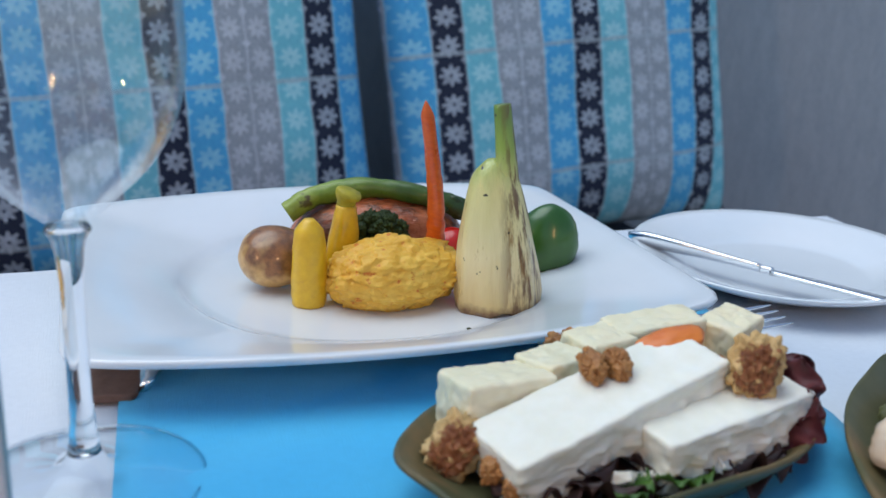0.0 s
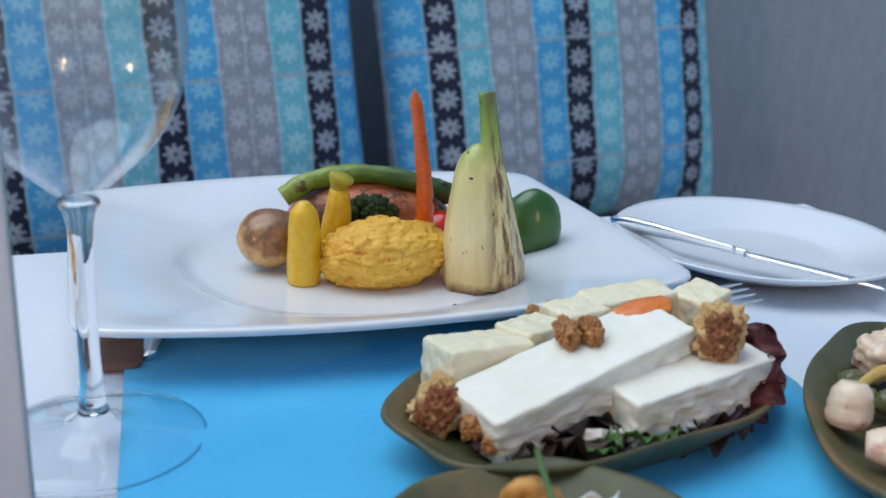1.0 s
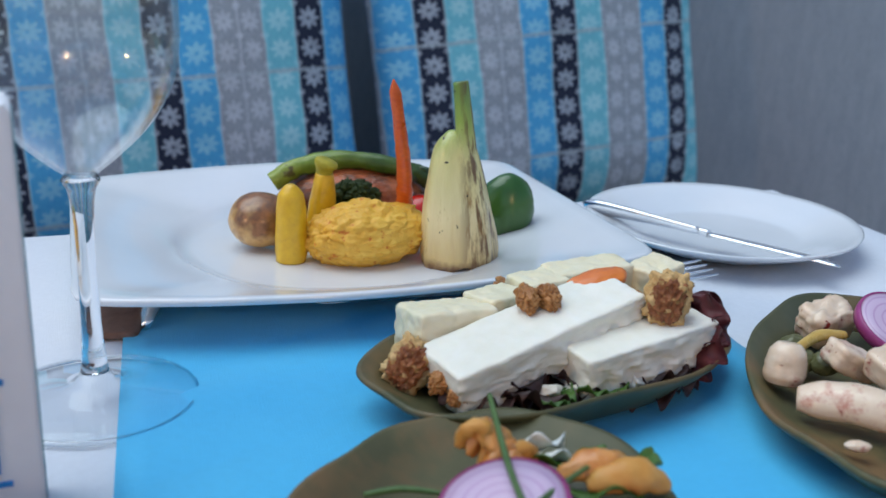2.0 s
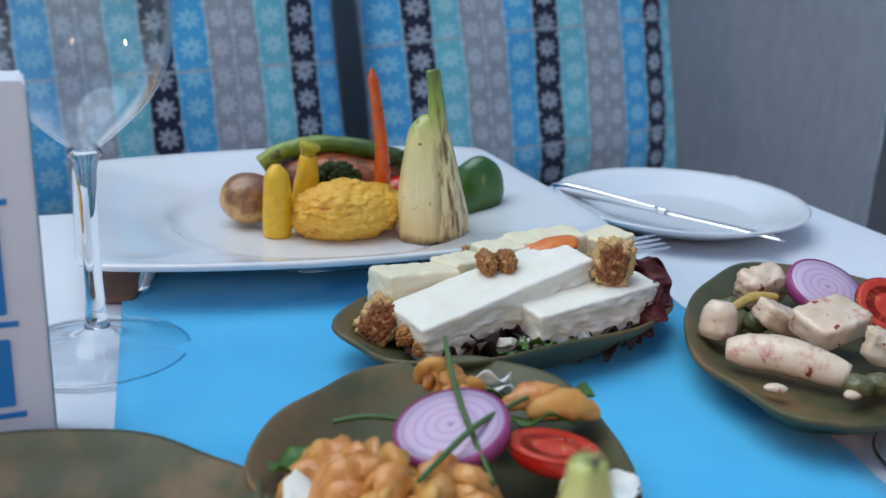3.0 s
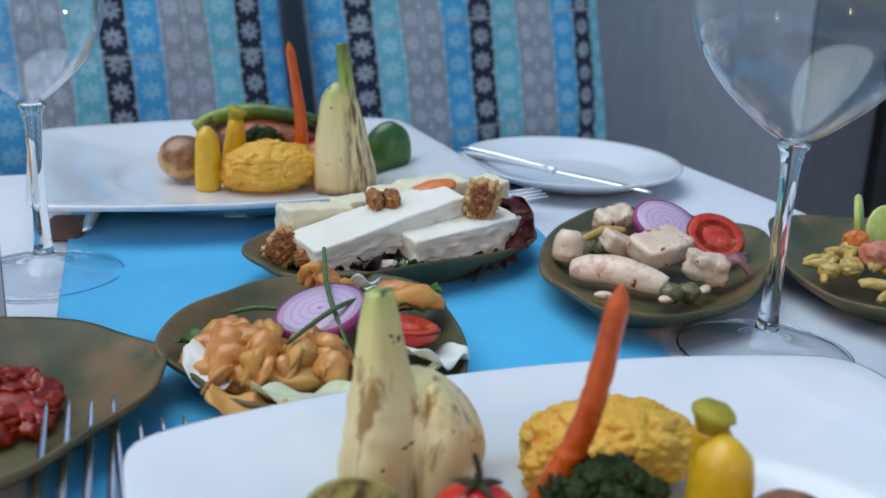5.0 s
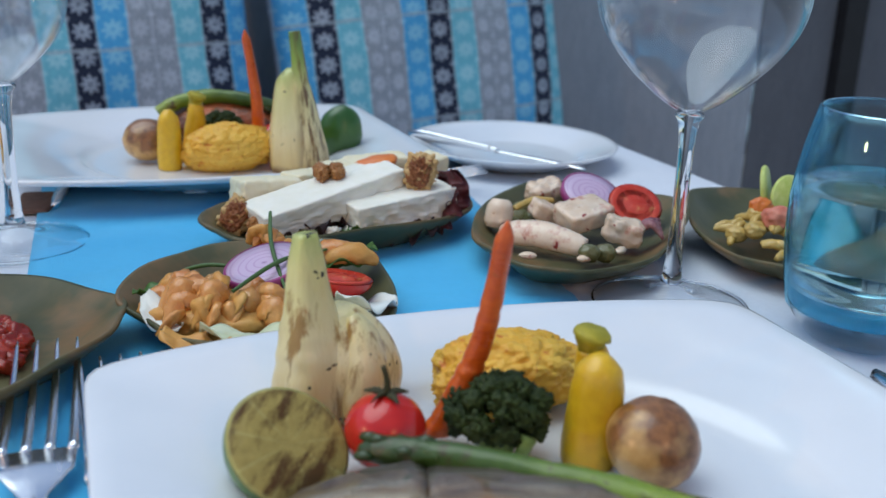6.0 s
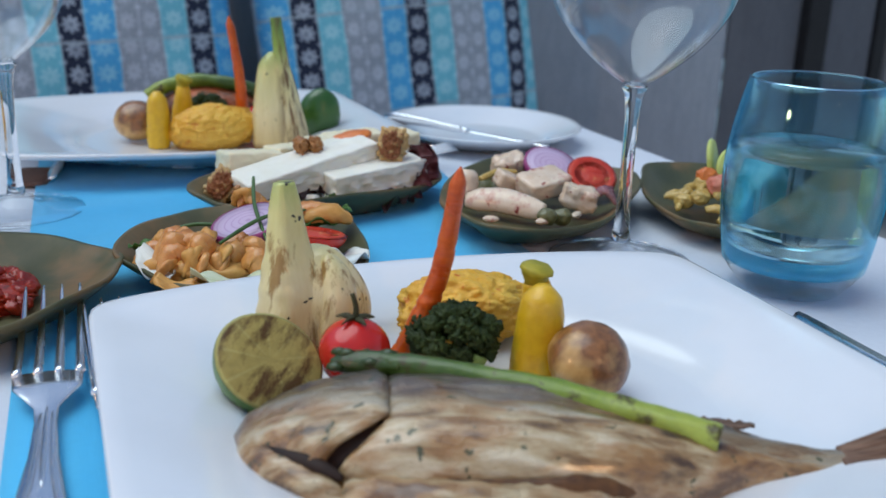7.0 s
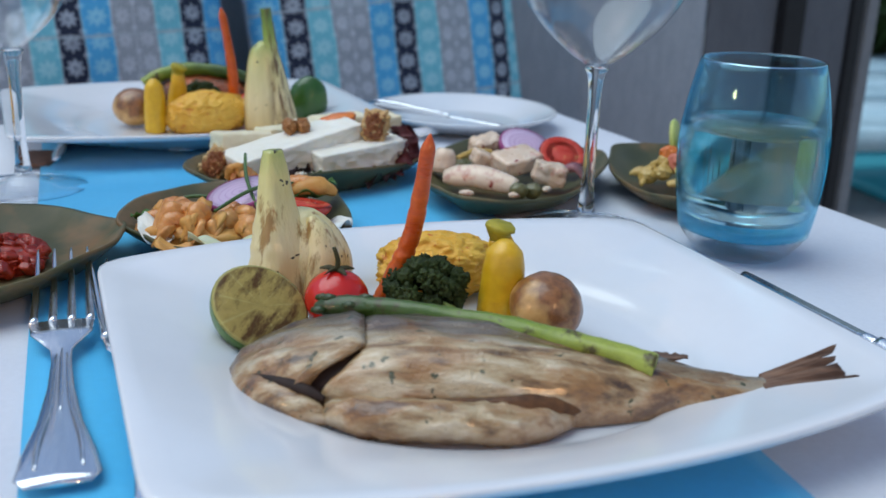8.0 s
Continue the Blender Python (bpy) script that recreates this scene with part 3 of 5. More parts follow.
def chunk(size, seed=0, jag=0.12, cuts=9, soft=0.1, rough_side=None):
    """A cut block: rounded corners, uneven faces, one side more crumbly than the rest."""
    bm = bmesh.new()
    bmesh.ops.create_cube(bm, size=2.0)
    bmesh.ops.subdivide_edges(bm, edges=bm.edges[:], cuts=cuts, use_grid_fill=True)
    n = 3.2 + 1.1 / max(0.06, soft)
    least = min(size)
    for v in bm.verts:
        p = v.co / (abs(v.co.x) ** n + abs(v.co.y) ** n + abs(v.co.z) ** n) ** (1 / n)
        q = Vector((p.x * size[0], p.y * size[1], p.z * size[2]))
        w = q / least
        k = jag * noise.fractal(w * 1.5 + Vector((seed * 3.1, 0, seed)), 0.75, 2.1, 6)
        if rough_side is not None:
            k *= 0.25 + 1.6 * max(0.0, p.dot(Vector(rough_side)) - 0.2)
        d = Vector((p.x ** 3, p.y ** 3, p.z ** 3)).normalized()
        v.co = q + d * (k * least)
    return bm


def leaf_sheet(length, width, curl=0.3, frill=0.15, waves=5, seed=0.0, nu=44, nv=12, thick=0.0007):
    """A leaf with a frilled edge and real thickness."""
    top, bottom = [], []
    bm = bmesh.new()
    for layer, store in ((thick / 2, top), (-thick / 2, bottom)):
        for i in range(nu + 1):
            u = i / nu
            w = width * (math.sin(math.pi * min(1, u * 0.92 + 0.06)) ** 0.7)
            row = []
            for j in range(nv + 1):
                s = 2 * j / nv - 1
                edge = abs(s) ** 2
                z = curl * length * (u - 0.5) ** 2 + frill * width * edge * math.sin(waves * 2 * math.pi * u + seed + 2 * s)
                z += 0.05 * width * noise.noise(Vector((u * 5 + seed, s * 3, seed)))
                row.append(bm.verts.new(((u - 0.5) * length, s * w / 2 * (1 + 0.07 * math.sin(waves * 4 * u + seed)), z + layer)))
            store.append(row)
    for grid in (top, bottom):
        for a, b in zip(grid, grid[1:]):
            for j in range(nv):
                bm.faces.new((a[j], a[j + 1], b[j + 1], b[j]))
    for i in range(nu):
        for j in (0, nv):
            bm.faces.new((top[i][j], top[i + 1][j], bottom[i + 1][j], bottom[i][j]))
    for i in (0, nu):
        for j in range(nv):
            bm.faces.new((top[i][j], top[i][j + 1], bottom[i][j + 1], bottom[i][j]))
    return bm


# ---- setting ----
TURN_TABLE = 22.0
TABLE = pose(0, 0, 0, 0, 0, TURN_TABLE)


def ground():
    bm = bmesh.new()
    bmesh.ops.create_grid(bm, x_segments=24, y_segments=24, size=600)
    return thing("ground", bm, DECK, pose(0, 0, 0), "grey stone terrace reaching out to the garden", "ground", kind="structure")


def hanging(way, height, waves, amp, seed, thick=0.006):
    """A hanging or stretched cloth panel along a line on the ground, with soft upright folds."""
    line = curve_points([(x, y, 0) for x, y in way], 121)
    rings = []
    for k in range(9):
        z = height * k / 8
        front, back = [], []
        far = 0.0
        for i, p in enumerate(line):
            d = (line[min(i + 1, 120)] - line[max(i - 1, 0)]).normalized()
            side = Vector((d.y, -d.x, 0))
            far += (p - line[max(i - 1, 0)]).length
            off = amp * math.sin(waves * far + seed) + amp * 0.8 * noise.noise(Vector((far * 4, z * 0.6, seed)))
            front.append(p + side * (thick / 2 - off) + Vector((0, 0, z)))
            back.append(p - side * (thick / 2 + off) + Vector((0, 0, z)))
        rings.append(front + back[::-1])
    return loft(rings, cap=False)


ground()
SOFA = pose(0, 0, 0, 0, 0, 23.0)


def on_sofa(x, y, z, rx=0, ry=0, rz=0):
    return SOFA @ pose(x, y, z, rx, ry, rz)


thing("wall_north", hanging([(-1.55, 1.40), (-0.4, 1.40), (0.75, 1.40), (1.02, 1.385), (1.18, 1.30), (1.315, 1.148)], 1.35, 9.0, 0.006, 1.0), CURTAIN, SOFA, "grey canvas screen curving round behind the cushions", "screen", kind="structure")
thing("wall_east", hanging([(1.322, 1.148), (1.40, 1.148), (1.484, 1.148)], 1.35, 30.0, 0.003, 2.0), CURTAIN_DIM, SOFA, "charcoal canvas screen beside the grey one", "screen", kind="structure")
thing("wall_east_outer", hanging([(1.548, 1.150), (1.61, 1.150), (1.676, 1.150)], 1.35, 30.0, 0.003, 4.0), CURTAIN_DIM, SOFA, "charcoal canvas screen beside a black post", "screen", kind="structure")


def post(x, y, w, material, label):
    bm = bmesh.new()
    bmesh.ops.create_cube(bm, size=1.0)
    bmesh.ops.bevel(bm, geom=bm.edges[:], offset=0.08, segments=2, affect="EDGES")
    for v in bm.verts:
        v.co = Vector((v.co.x * w, v.co.y * w, (v.co.z + 0.5) * 2.35))
    return thing("post", bm, material, on_sofa(x, y, 0), label, "post", kind="structure", smooth=False)


post(1.516, 1.160, 0.060, BLACK, "black metal terrace post between the screens")
post(1.695, 1.160, 0.032, BLACK, "slim black metal terrace post by the garden")
post(1.737, 1.160, 0.030, POSTGREY, "grey painted terrace post at the screen's end")


def bench():
    b = empty("bench", on_sofa(-0.3, 1.1, 0), "slate upholstered bench below the patterned cushions", "bench")
    for name, sx, sy, z0, z1 in (("base", 1.15, 0.27, 0.0, 0.36), ("seat_cushion", 1.16, 0.285, 0.362, 0.55)):
        bm = bmesh.new()
        bmesh.ops.create_cube(bm, size=2.0)
        bmesh.ops.bevel(bm, geom=bm.edges[:], offset=0.06, segments=3, affect="EDGES")
        for v in bm.verts:
            v.co = Vector((v.co.x * sx, v.co.y * sy, z0 + (v.co.z + 1) / 2 * (z1 - z0)))
        part(name, bm, SEAT, b)
    return b


bench()


def cushion_mesh(half_w, half_h, puff):
    n = 30
    bm = bmesh.new()
    for side in (1, -1):
        grid = []
        for i in range(n + 1):
            row = []
            for j in range(n + 1):
                u, v = 2 * i / n - 1, 2 * j / n - 1
                x = half_w * u * (1 - 0.045 * (1 - v * v) * u * u)
                z = half_h * v * (1 - 0.07 * (1 - u * u) * v * v)
                t = puff * (max(0.0, 1 - u ** 4) ** 0.55) * (max(0.0, 1 - v ** 4) ** 0.55)
                t += 0.010 * noise.noise(Vector((u * 2.2, v * 2.2, side * 3.0))) * (1 - u * u) * (1 - v * v)
                row.append(bm.verts.new((x, -side * t, z)))
            grid.append(row)
        for a, b in zip(grid, grid[1:]):
            for j in range(n):
                bm.faces.new((a[j], a[j + 1], b[j + 1], b[j]))
    bmesh.ops.remove_doubles(bm, verts=bm.verts, dist=0.0004)
    return bm


CUSHION_LABEL = "square throw cushion woven in blue, navy, aqua and grey bands"
cushion = thing("cushion", cushion_mesh(0.250, 0.245, 0.085), WEAVE, on_sofa(0.716, 1.25, 0.785, -9, -5, 0), CUSHION_LABEL, "cushion", "cushions on the bench")
copy_thing(cushion, on_sofa(0.201, 1.25, 0.78, 10, 177, 0))
copy_thing(cushion, on_sofa(-0.285, 1.25, 0.775, -12, -4, 4))


# ---- table ----
X0, X1, Y0, Y1 = -0.52, 0.63, -0.31, 0.645


def table():
    t = empty("table", TABLE, "dining table under a white linen cloth", "table")
    bm = bmesh.new()
    bmesh.ops.create_cube(bm, size=2.0)
    for v in bm.verts:
        v.co = Vector(((X0 + X1) / 2 + v.co.x * ((X1 - X0) / 2 - 0.004), (Y0 + Y1) / 2 + v.co.y * ((Y1 - Y0) / 2 - 0.004), TOP - 0.02 + v.co.z * 0.016))
    part("tabletop", bm, SEAT, t, smooth=False)
    for x in (X0 + 0.07, X1 - 0.07):
        for y in (Y0 + 0.07, Y1 - 0.07):
            part("leg", tube([(x, y, 0.0), (x, y, TOP - 0.04)], [0.022, 0.026], 4, 12), BLACK, t)
    return t


def tablecloth():
    """Flat on top, turned over the edges and hanging in shallow folds."""
    bm = bmesh.new()
    nx, ny = 60, 50
    grid = [[bm.verts.new((X0 + (X1 - X0) * i / nx, Y0 + (Y1 - Y0) * j / ny,
                           TOP + 0.0004 * noise.noise(Vector((i * 0.3, j * 0.3, 0))))) for j in range(ny + 1)] for i in range(nx + 1)]
    for a, b in zip(grid, grid[1:]):
        for j in range(ny):
            bm.faces.new((a[j], b[j], b[j + 1], a[j + 1]))
    rim = [grid[i][0] for i in range(nx)] + [grid[nx][j] for j in range(ny)] + [grid[i][ny] for i in range(nx, 0, -1)] + [grid[0][j] for j in range(ny, 0, -1)]
    cx, cy = (X0 + X1) / 2, (Y0 + Y1) / 2
    prev = rim
    for drop, out in ((0.0015, 0.003), (0.006, 0.0055), (0.05, 0.008), (0.14, 0.013), (0.24, 0.018), (0.30, 0.02)):
        row = []
        for k, v in enumerate(rim):
            sx = 1 if v.co.x > X1 - 1e-4 else -1 if v.co.x < X0 + 1e-4 else 0
            sy = 1 if v.co.y > Y1 - 1e-4 else -1 if v.co.y < Y0 + 1e-4 else 0
            w = out + drop * 0.05 * math.sin(k * 0.55)
            row.append(bm.verts.new((v.co.x + sx * w, v.co.y + sy * w, TOP - drop)))
        for k in range(len(rim)):
            j = (k + 1) % len(rim)
            bm.faces.new((prev[k], prev[j], row[j], row[k]))
        prev = row
    return thing("tablecloth", bm, LINEN, TABLE, "white linen tablecloth hanging over the table's edges", "tablecloth")


def runner():
    """A thin strip of cloth with soft folds across it."""
    bm = bmesh.new()
    nx, ny = 24, 90
    layers = []
    for up in (0.0012, 0.0026):
        grid = []
        for i in range(nx + 1):
            row = []
            for j in range(ny + 1):
                y = -0.335 + 0.97 * j / ny
                x = 0.058 + (0.2795 + 0.074 * y) * i / nx
                z = 0.0004 * noise.noise(Vector((x * 22, y * 22, 2))) + 0.0013 * math.exp(-((y - 0.235 + 0.03 * x) / 0.004) ** 2) + 0.0011 * math.exp(-((y - 0.385) / 0.004) ** 2)
                z += 0.0011 * math.exp(-((x - 0.20) / 0.004) ** 2)
                row.append(bm.verts.new((x, y, TOP + up + z)))
            grid.append(row)
        layers.append(grid)
        for a, b in zip(grid, grid[1:]):
            for j in range(ny):
                bm.faces.new((a[j], b[j], b[j + 1], a[j + 1]))
    lo, hi = layers
    for i in range(nx):
        for j in (0, ny):
            bm.faces.new((lo[i][j], lo[i + 1][j], hi[i + 1][j], hi[i][j]))
    for j in range(ny):
        for i in (0, nx):
            bm.faces.new((lo[i][j], lo[i][j + 1], hi[i][j + 1], hi[i][j]))
    return thing("table_runner", bm, RUNNER, pose(0, 0, 0, 0, 0, 17.5), "sky blue cloth runner lying along the white tablecloth", "table runner")


table()
tablecloth()
runner()
CLOTH = TOP + 0.0006
BLUE = TOP + 0.003


# ---- crockery ----
def dinner_plate(m, label, a=0.1610):
    """An oblong plate with two bowed sides, a round well and a broad sloping rim."""
    b, bow = 0.119, 0.024
    seg = 192
    def outline(th):
        c, s = math.cos(th), math.sin(th)
        n = 22.0
        r = (abs(c) ** n + abs(s) ** n) ** (-1 / n)
        u, v = c * r, s * r
        return Vector((a * u, (b + bow * (1 - u * u)) * v, 0))
    def well(th):
        return Vector((0.098 * math.cos(th), 0.093 * math.sin(th), 0))
    up = [(0.0, 0.0, 0.0062), (0.5, 0.0, 0.0062), (0.92, 0.0, 0.0064), (1.0, 0.0, 0.0072), (1.0, 0.06, 0.0105), (1.0, 0.14, 0.0130),
          (1.0, 0.5, 0.0195), (1.0, 0.85, 0.0248), (1.0, 0.97, 0.0262), (1.0, 0.995, 0.0258), (1.0, 1.0, 0.0245)]
    down = [(1.0, 0.99, 0.0225), (1.0, 0.8, 0.0190), (1.0, 0.45, 0.0120), (1.0, 0.1, 0.0035), (0.9, 0.0, 0.0012), (0.86, 0.0, 0.0), (0.80, 0.0, 0.0), (0.78, 0.0, 0.0022), (0.3, 0.0, 0.0025)]
    rings = []
    for w, o, z in up[1:] + down:
        ring = []
        for i in range(seg):
            th = 2 * math.pi * i / seg
            p = well(th) * w if o == 0 else well(th).lerp(outline(th), o)
            ring.append((p.x, p.y, z))
        rings.append(ring)
    return thing("dinner_plate", loft(rings), PORCELAIN, m, label, "plate", "dinner plates")


dinner_plate(pose(0.0065, 0.6055, BLUE, 0, 0, 21.5), "oblong white porcelain plate carrying salmon and vegetables")
dinner_plate(pose(0.2320, 0.090, BLUE, 0, 0, 19.0), "oblong white porcelain plate carrying a grilled fish", 0.1550)


def side_plate():
    prof = [(0.001, 0.0045), (0.052, 0.0045), (0.058, 0.0055), (0.064, 0.0085), (0.075, 0.0125), (0.088, 0.0165), (0.0925, 0.0180), (0.0935, 0.0172),
            (0.0925, 0.0155), (0.080, 0.0100), (0.066, 0.0045), (0.056, 0.0005), (0.050, 0.0), (0.048, 0.002), (0.001, 0.002)]
    return thing("side_plate", lathe(prof, 96, True), PORCELAIN, pose(0.2625, 0.678, CLOTH), "round white porcelain side plate on the cloth", "plate")


side_plate()


def leaf_dish(m, length, width, label, bend=0.12, egg=0.18, seed=0.0, tip=0.10):
    """A leaf-shaped stoneware dish with a wavy turned-up rim and a pulled tip."""
    seg = 100
    def edge(th):
        c, s = math.cos(th), math.sin(th)
        ripple = 1 + 0.018 * math.sin(5 * th + seed) + 0.014 * math.sin(9 * th + seed * 2)
        pull = 1 + tip * max(0.0, c) ** 10
        y = width / 2 * s * (1 - egg * c) + bend * width * (c * c - 0.4)
        x = length / 2 * math.copysign(abs(c) ** 0.85, c) * pull
        return Vector((x * ripple, y * ripple, 0))
    prof = [(0.05, 0.0045), (0.45, 0.0045), (0.66, 0.0052), (0.78, 0.0085), (0.90, 0.0145), (0.975, 0.0192), (1.0, 0.0196), (1.005, 0.0178), (0.985, 0.0158),
            (0.90, 0.0105), (0.78, 0.0040), (0.66, 0.0003), (0.5, 0.0), (0.05, 0.0)]
    rings = []
    for k, z in prof:
        ring = []
        for i in range(seg):
            th = 2 * math.pi * i / seg
            p = edge(th) * k
            lift = 0.0022 * math.sin(3 * th + seed) * max(0.0, k - 0.6) * 2.5
            ring.append((p.x, p.y, z + lift if z > 0.0042 or k > 0.8 else z))
        rings.append(ring)
    return thing("leaf_dish", loft(rings), OLIVE, m, label, "dish", "leaf-shaped meze dishes")


leaf_dish(pose(0.1325, 0.4255, BLUE, 0, 0, 35), 0.194, 0.108, "olive stoneware leaf dish of cheeses, figs and walnuts", 0.03, 0.05, 0.5, 0.0)
leaf_dish(pose(0.285, 0.411, BLUE, 0, 0, 69 + 180), 0.212, 0.132, "olive stoneware leaf dish of dressed squid salad", 0.03, 0.16, 2.0, 0.03)
leaf_dish(pose(0.1030, 0.2710, BLUE, 0, 0, 194), 0.130, 0.172, "olive stoneware leaf dish of orange dressed salad", 0.0, 0.20, 3.2, 0.15)
leaf_dish(pose(-0.040, 0.192, BLUE, 0, 0, 42), 0.175, 0.150, "olive stoneware leaf dish of red pepper salsa", 0.0, 0.10, 4.4, 0.10)
leaf_dish(pose(0.427, 0.428, CLOTH, 0, 0, 262), 0.205, 0.130, "olive stoneware leaf dish of pickled vegetables", 0.0, 0.12, 1.2, 0.03)
DISH = BLUE + 0.0050


# ---- glass ----
def wine_glass(m, neck, bowl, label):
    """A foot, a drawn stem and a round bowl that closes a little towards its mouth."""
    g = empty("wine_glass", m, label, "wine glass", "wine glasses")
    part("foot", lathe([(0.0005, 0.0), (0.0420, 0.0), (0.0437, 0.0008), (0.0440, 0.0016), (0.0425, 0.0024), (0.028, 0.0038), (0.014, 0.0062), (0.0085, 0.0095),
                        (0.0062, 0.014), (0.0005, 0.0141)], 72), CRYSTAL, g)
    n = neck
    part("stem", lathe([(0.0005, 0.0142), (0.0061, 0.0142), (0.0052, 0.020), (0.0043, 0.035), (0.0040, 0.06), (0.0042, n - 0.018), (0.0048, n - 0.008), (0.0060, n - 0.002), (0.0080, n + 0.0015), (0.0072, n + 0.0028), (0.0005, n + 0.0022)], 32), CRYSTAL_SOLID, g)
    part("foot_rim", lathe([(0.0429, 0.0004), (0.0441, 0.0006), (0.0444, 0.0015), (0.0439, 0.0024), (0.0427, 0.0026), (0.0424, 0.0015), (0.0429, 0.0004)], 72), CRYSTAL_SOLID, g)
    wall = [(p.x, n + p.z) for p in curve_points([(r, 0, z) for r, z in bowl], 40)]
    inner = [(max(0.001, r - 0.0009), z + 0.0010) for r, z in wall]
    part("bowl", lathe([(0.0005, wall[0][1])] + wall + inner[::-1] + [(0.0005, inner[0][1])], 72), CRYSTAL, g)
    part("lip", lathe([(wall[-1][0] - 0.0012, wall[-1][1]), (wall[-1][0] - 0.0005, wall[-1][1] + 0.0013), (wall[-1][0] + 0.0003, wall[-1][1])], 72), CRYSTAL_SOLID, g)
    return g


wine_glass(pose(-0.0725, 0.391, CLOTH), 0.0985, [(0.0055, 0.003), (0.0160, 0.0115), (0.0300, 0.0255), (0.0385, 0.041), (0.0415, 0.055), (0.0420, 0.070), (0.0400, 0.092), (0.0360, 0.118)],
           "clear slim-bowled wine glass standing empty")
wine_glass(pose(0.3240, 0.318, CLOTH), 0.1075, [(0.0055, 0.003), (0.0165, 0.0095), (0.0335, 0.0240), (0.0465, 0.040), (0.0530, 0.054), (0.0552, 0.071), (0.0530, 0.095), (0.0480, 0.122)],
           "clear wide-bowled wine glass standing empty")


def tumbler():
    g = empty("tumbler", pose(0.4180, 0.279, CLOTH), "aqua-tinted glass tumbler two thirds full of water", "tumbler")
    def radius(z):
        u = z / 0.122
        return 0.0280 + 0.0175 * math.sin(math.pi * min(1.0, u * 0.66 + 0.14)) ** 0.85 - 0.0042 * max(0, 0.12 - u) * 17 - 0.0022 * max(0.0, u - 0.6) / 0.4
    zs = [0.016 + (0.122 - 0.016) * k / 20 for k in range(21)]
    wall = [(radius(z), z) for z in zs]
    inner = [(r - 0.0016, z + 0.0001) for r, z in wall]
    part("wall", lathe(wall + inner[::-1], 72), AQUA_WALL, g)
    base = [(0.0005, 0.0), (0.0265, 0.0), (0.0290, 0.0012), (radius(0.006), 0.006), (radius(0.0158), 0.0158), (0.030, 0.0150), (0.015, 0.0128), (0.0005, 0.0122)]
    part("condensation", lathe([(radius(z) + 0.0004, z) for z in zs if z < 0.085], 72), MIST, g, "misted cold glass")
    part("rim", lathe([(radius(0.122) - 0.0013, 0.1221), (radius(0.122) - 0.0008, 0.1226), (radius(0.122) - 0.0003, 0.1221), (radius(0.122) - 0.0008, 0.1216), (radius(0.122) - 0.0013, 0.1221)], 72), CRYSTAL_SOLID, g)
    part("base", lathe(base, 72), CRYSTAL, g, "thick clear glass base")
    part("tint_layer", lathe([(0.0005, 0.0124), (0.016, 0.0130), (radius(0.0165) - 0.0020, 0.0160), (radius(0.021) - 0.0020, 0.0210), (0.020, 0.0176), (0.0005, 0.0168)], 72), AQUA_BASE, g, "bright blue glass floor")
    water = [(0.0005, 0.0190)] + [(radius(z) - 0.0022, z) for z in zs if 0.0215 < z < 0.084] + [(radius(0.084) - 0.0022, 0.0842), (0.0005, 0.0838)]
    part("water", lathe(water, 72), WATER, g, "still water")
    return g


tumbler()


# ---- cutlery ----
def fork(m, label):
    f = empty("fork", m, label, "fork", "forks")
    L = 0.222
    rings = []
    spec = [(0.0, 0.0095, 0.0028), (0.006, 0.0125, 0.0032), (0.022, 0.0110, 0.0034), (0.045, 0.0072, 0.0034), (0.075, 0.0046, 0.0032), (0.100, 0.0036, 0.0034), (0.110, 0.0040, 0.0030), (0.117, 0.0075, 0.0024), (0.124, 0.0112, 0.0022), (0.136, 0.0118, 0.0021)]
    def rise(y):
        return 0.0035 + 0.010 * max(0.0, (y - 0.09) / 0.06) ** 1.5 * (1 - 0.55 * max(0.0, (y - 0.118) / 0.032)) if y > 0.09 else 0.0035
    for y, w, t in spec:
        rings.append([(w * 1.15 * math.cos(2 * math.pi * i / 20), y, rise(y) + t * 0.5 * math.sin(2 * math.pi * i / 20) * (1 - 0.35 * abs(math.cos(2 * math.pi * i / 20)))) for i in range(20)])
    part("handle", loft(rings), STEEL, f)
    for side in (-1, 1):
        part("ridge", tube([(side * 0.0078, 0.010, 0.0044), (side * 0.0070, 0.030, 0.0050), (side * 0.0034, 0.06, 0.0050), (side * 0.0020, 0.105, 0.0056)], [0.0010, 0.0014, 0.0012, 0.0008], 16, 8, 0.5), STEEL, f)
    part("ridge", tube([(0, 0.052, 0.0052), (0, 0.075, 0.0054), (0, 0.110, 0.0062)], [0.0006, 0.0016, 0.0008], 10, 8, 0.5), STEEL, f)
    for k in range(4):
        x = -0.0120 + 0.0080 * k
        z = rise(0.136)
        part("tine", tube([(x, 0.135, z), (x, 0.160, z - 0.0006), (x, 0.192, z + 0.002), (x, L, z + 0.007)], [0.0025, 0.0023, 0.0018, 0.0007], 14, 8, 0.75), STEEL, f)
    return f


fork_one = fork(pose(0.082, -0.022, BLUE, 0, 0, 16.7) @ Matrix.Scale(1.05, 4), "polished steel table fork beside a plate")
copy_thing(fork_one, pose(0.1270, -0.0330, BLUE, 0, 0, 20.0))
copy_thing(fork_one, pose(0.0015, 0.5175, BLUE, 0, 0, -79))


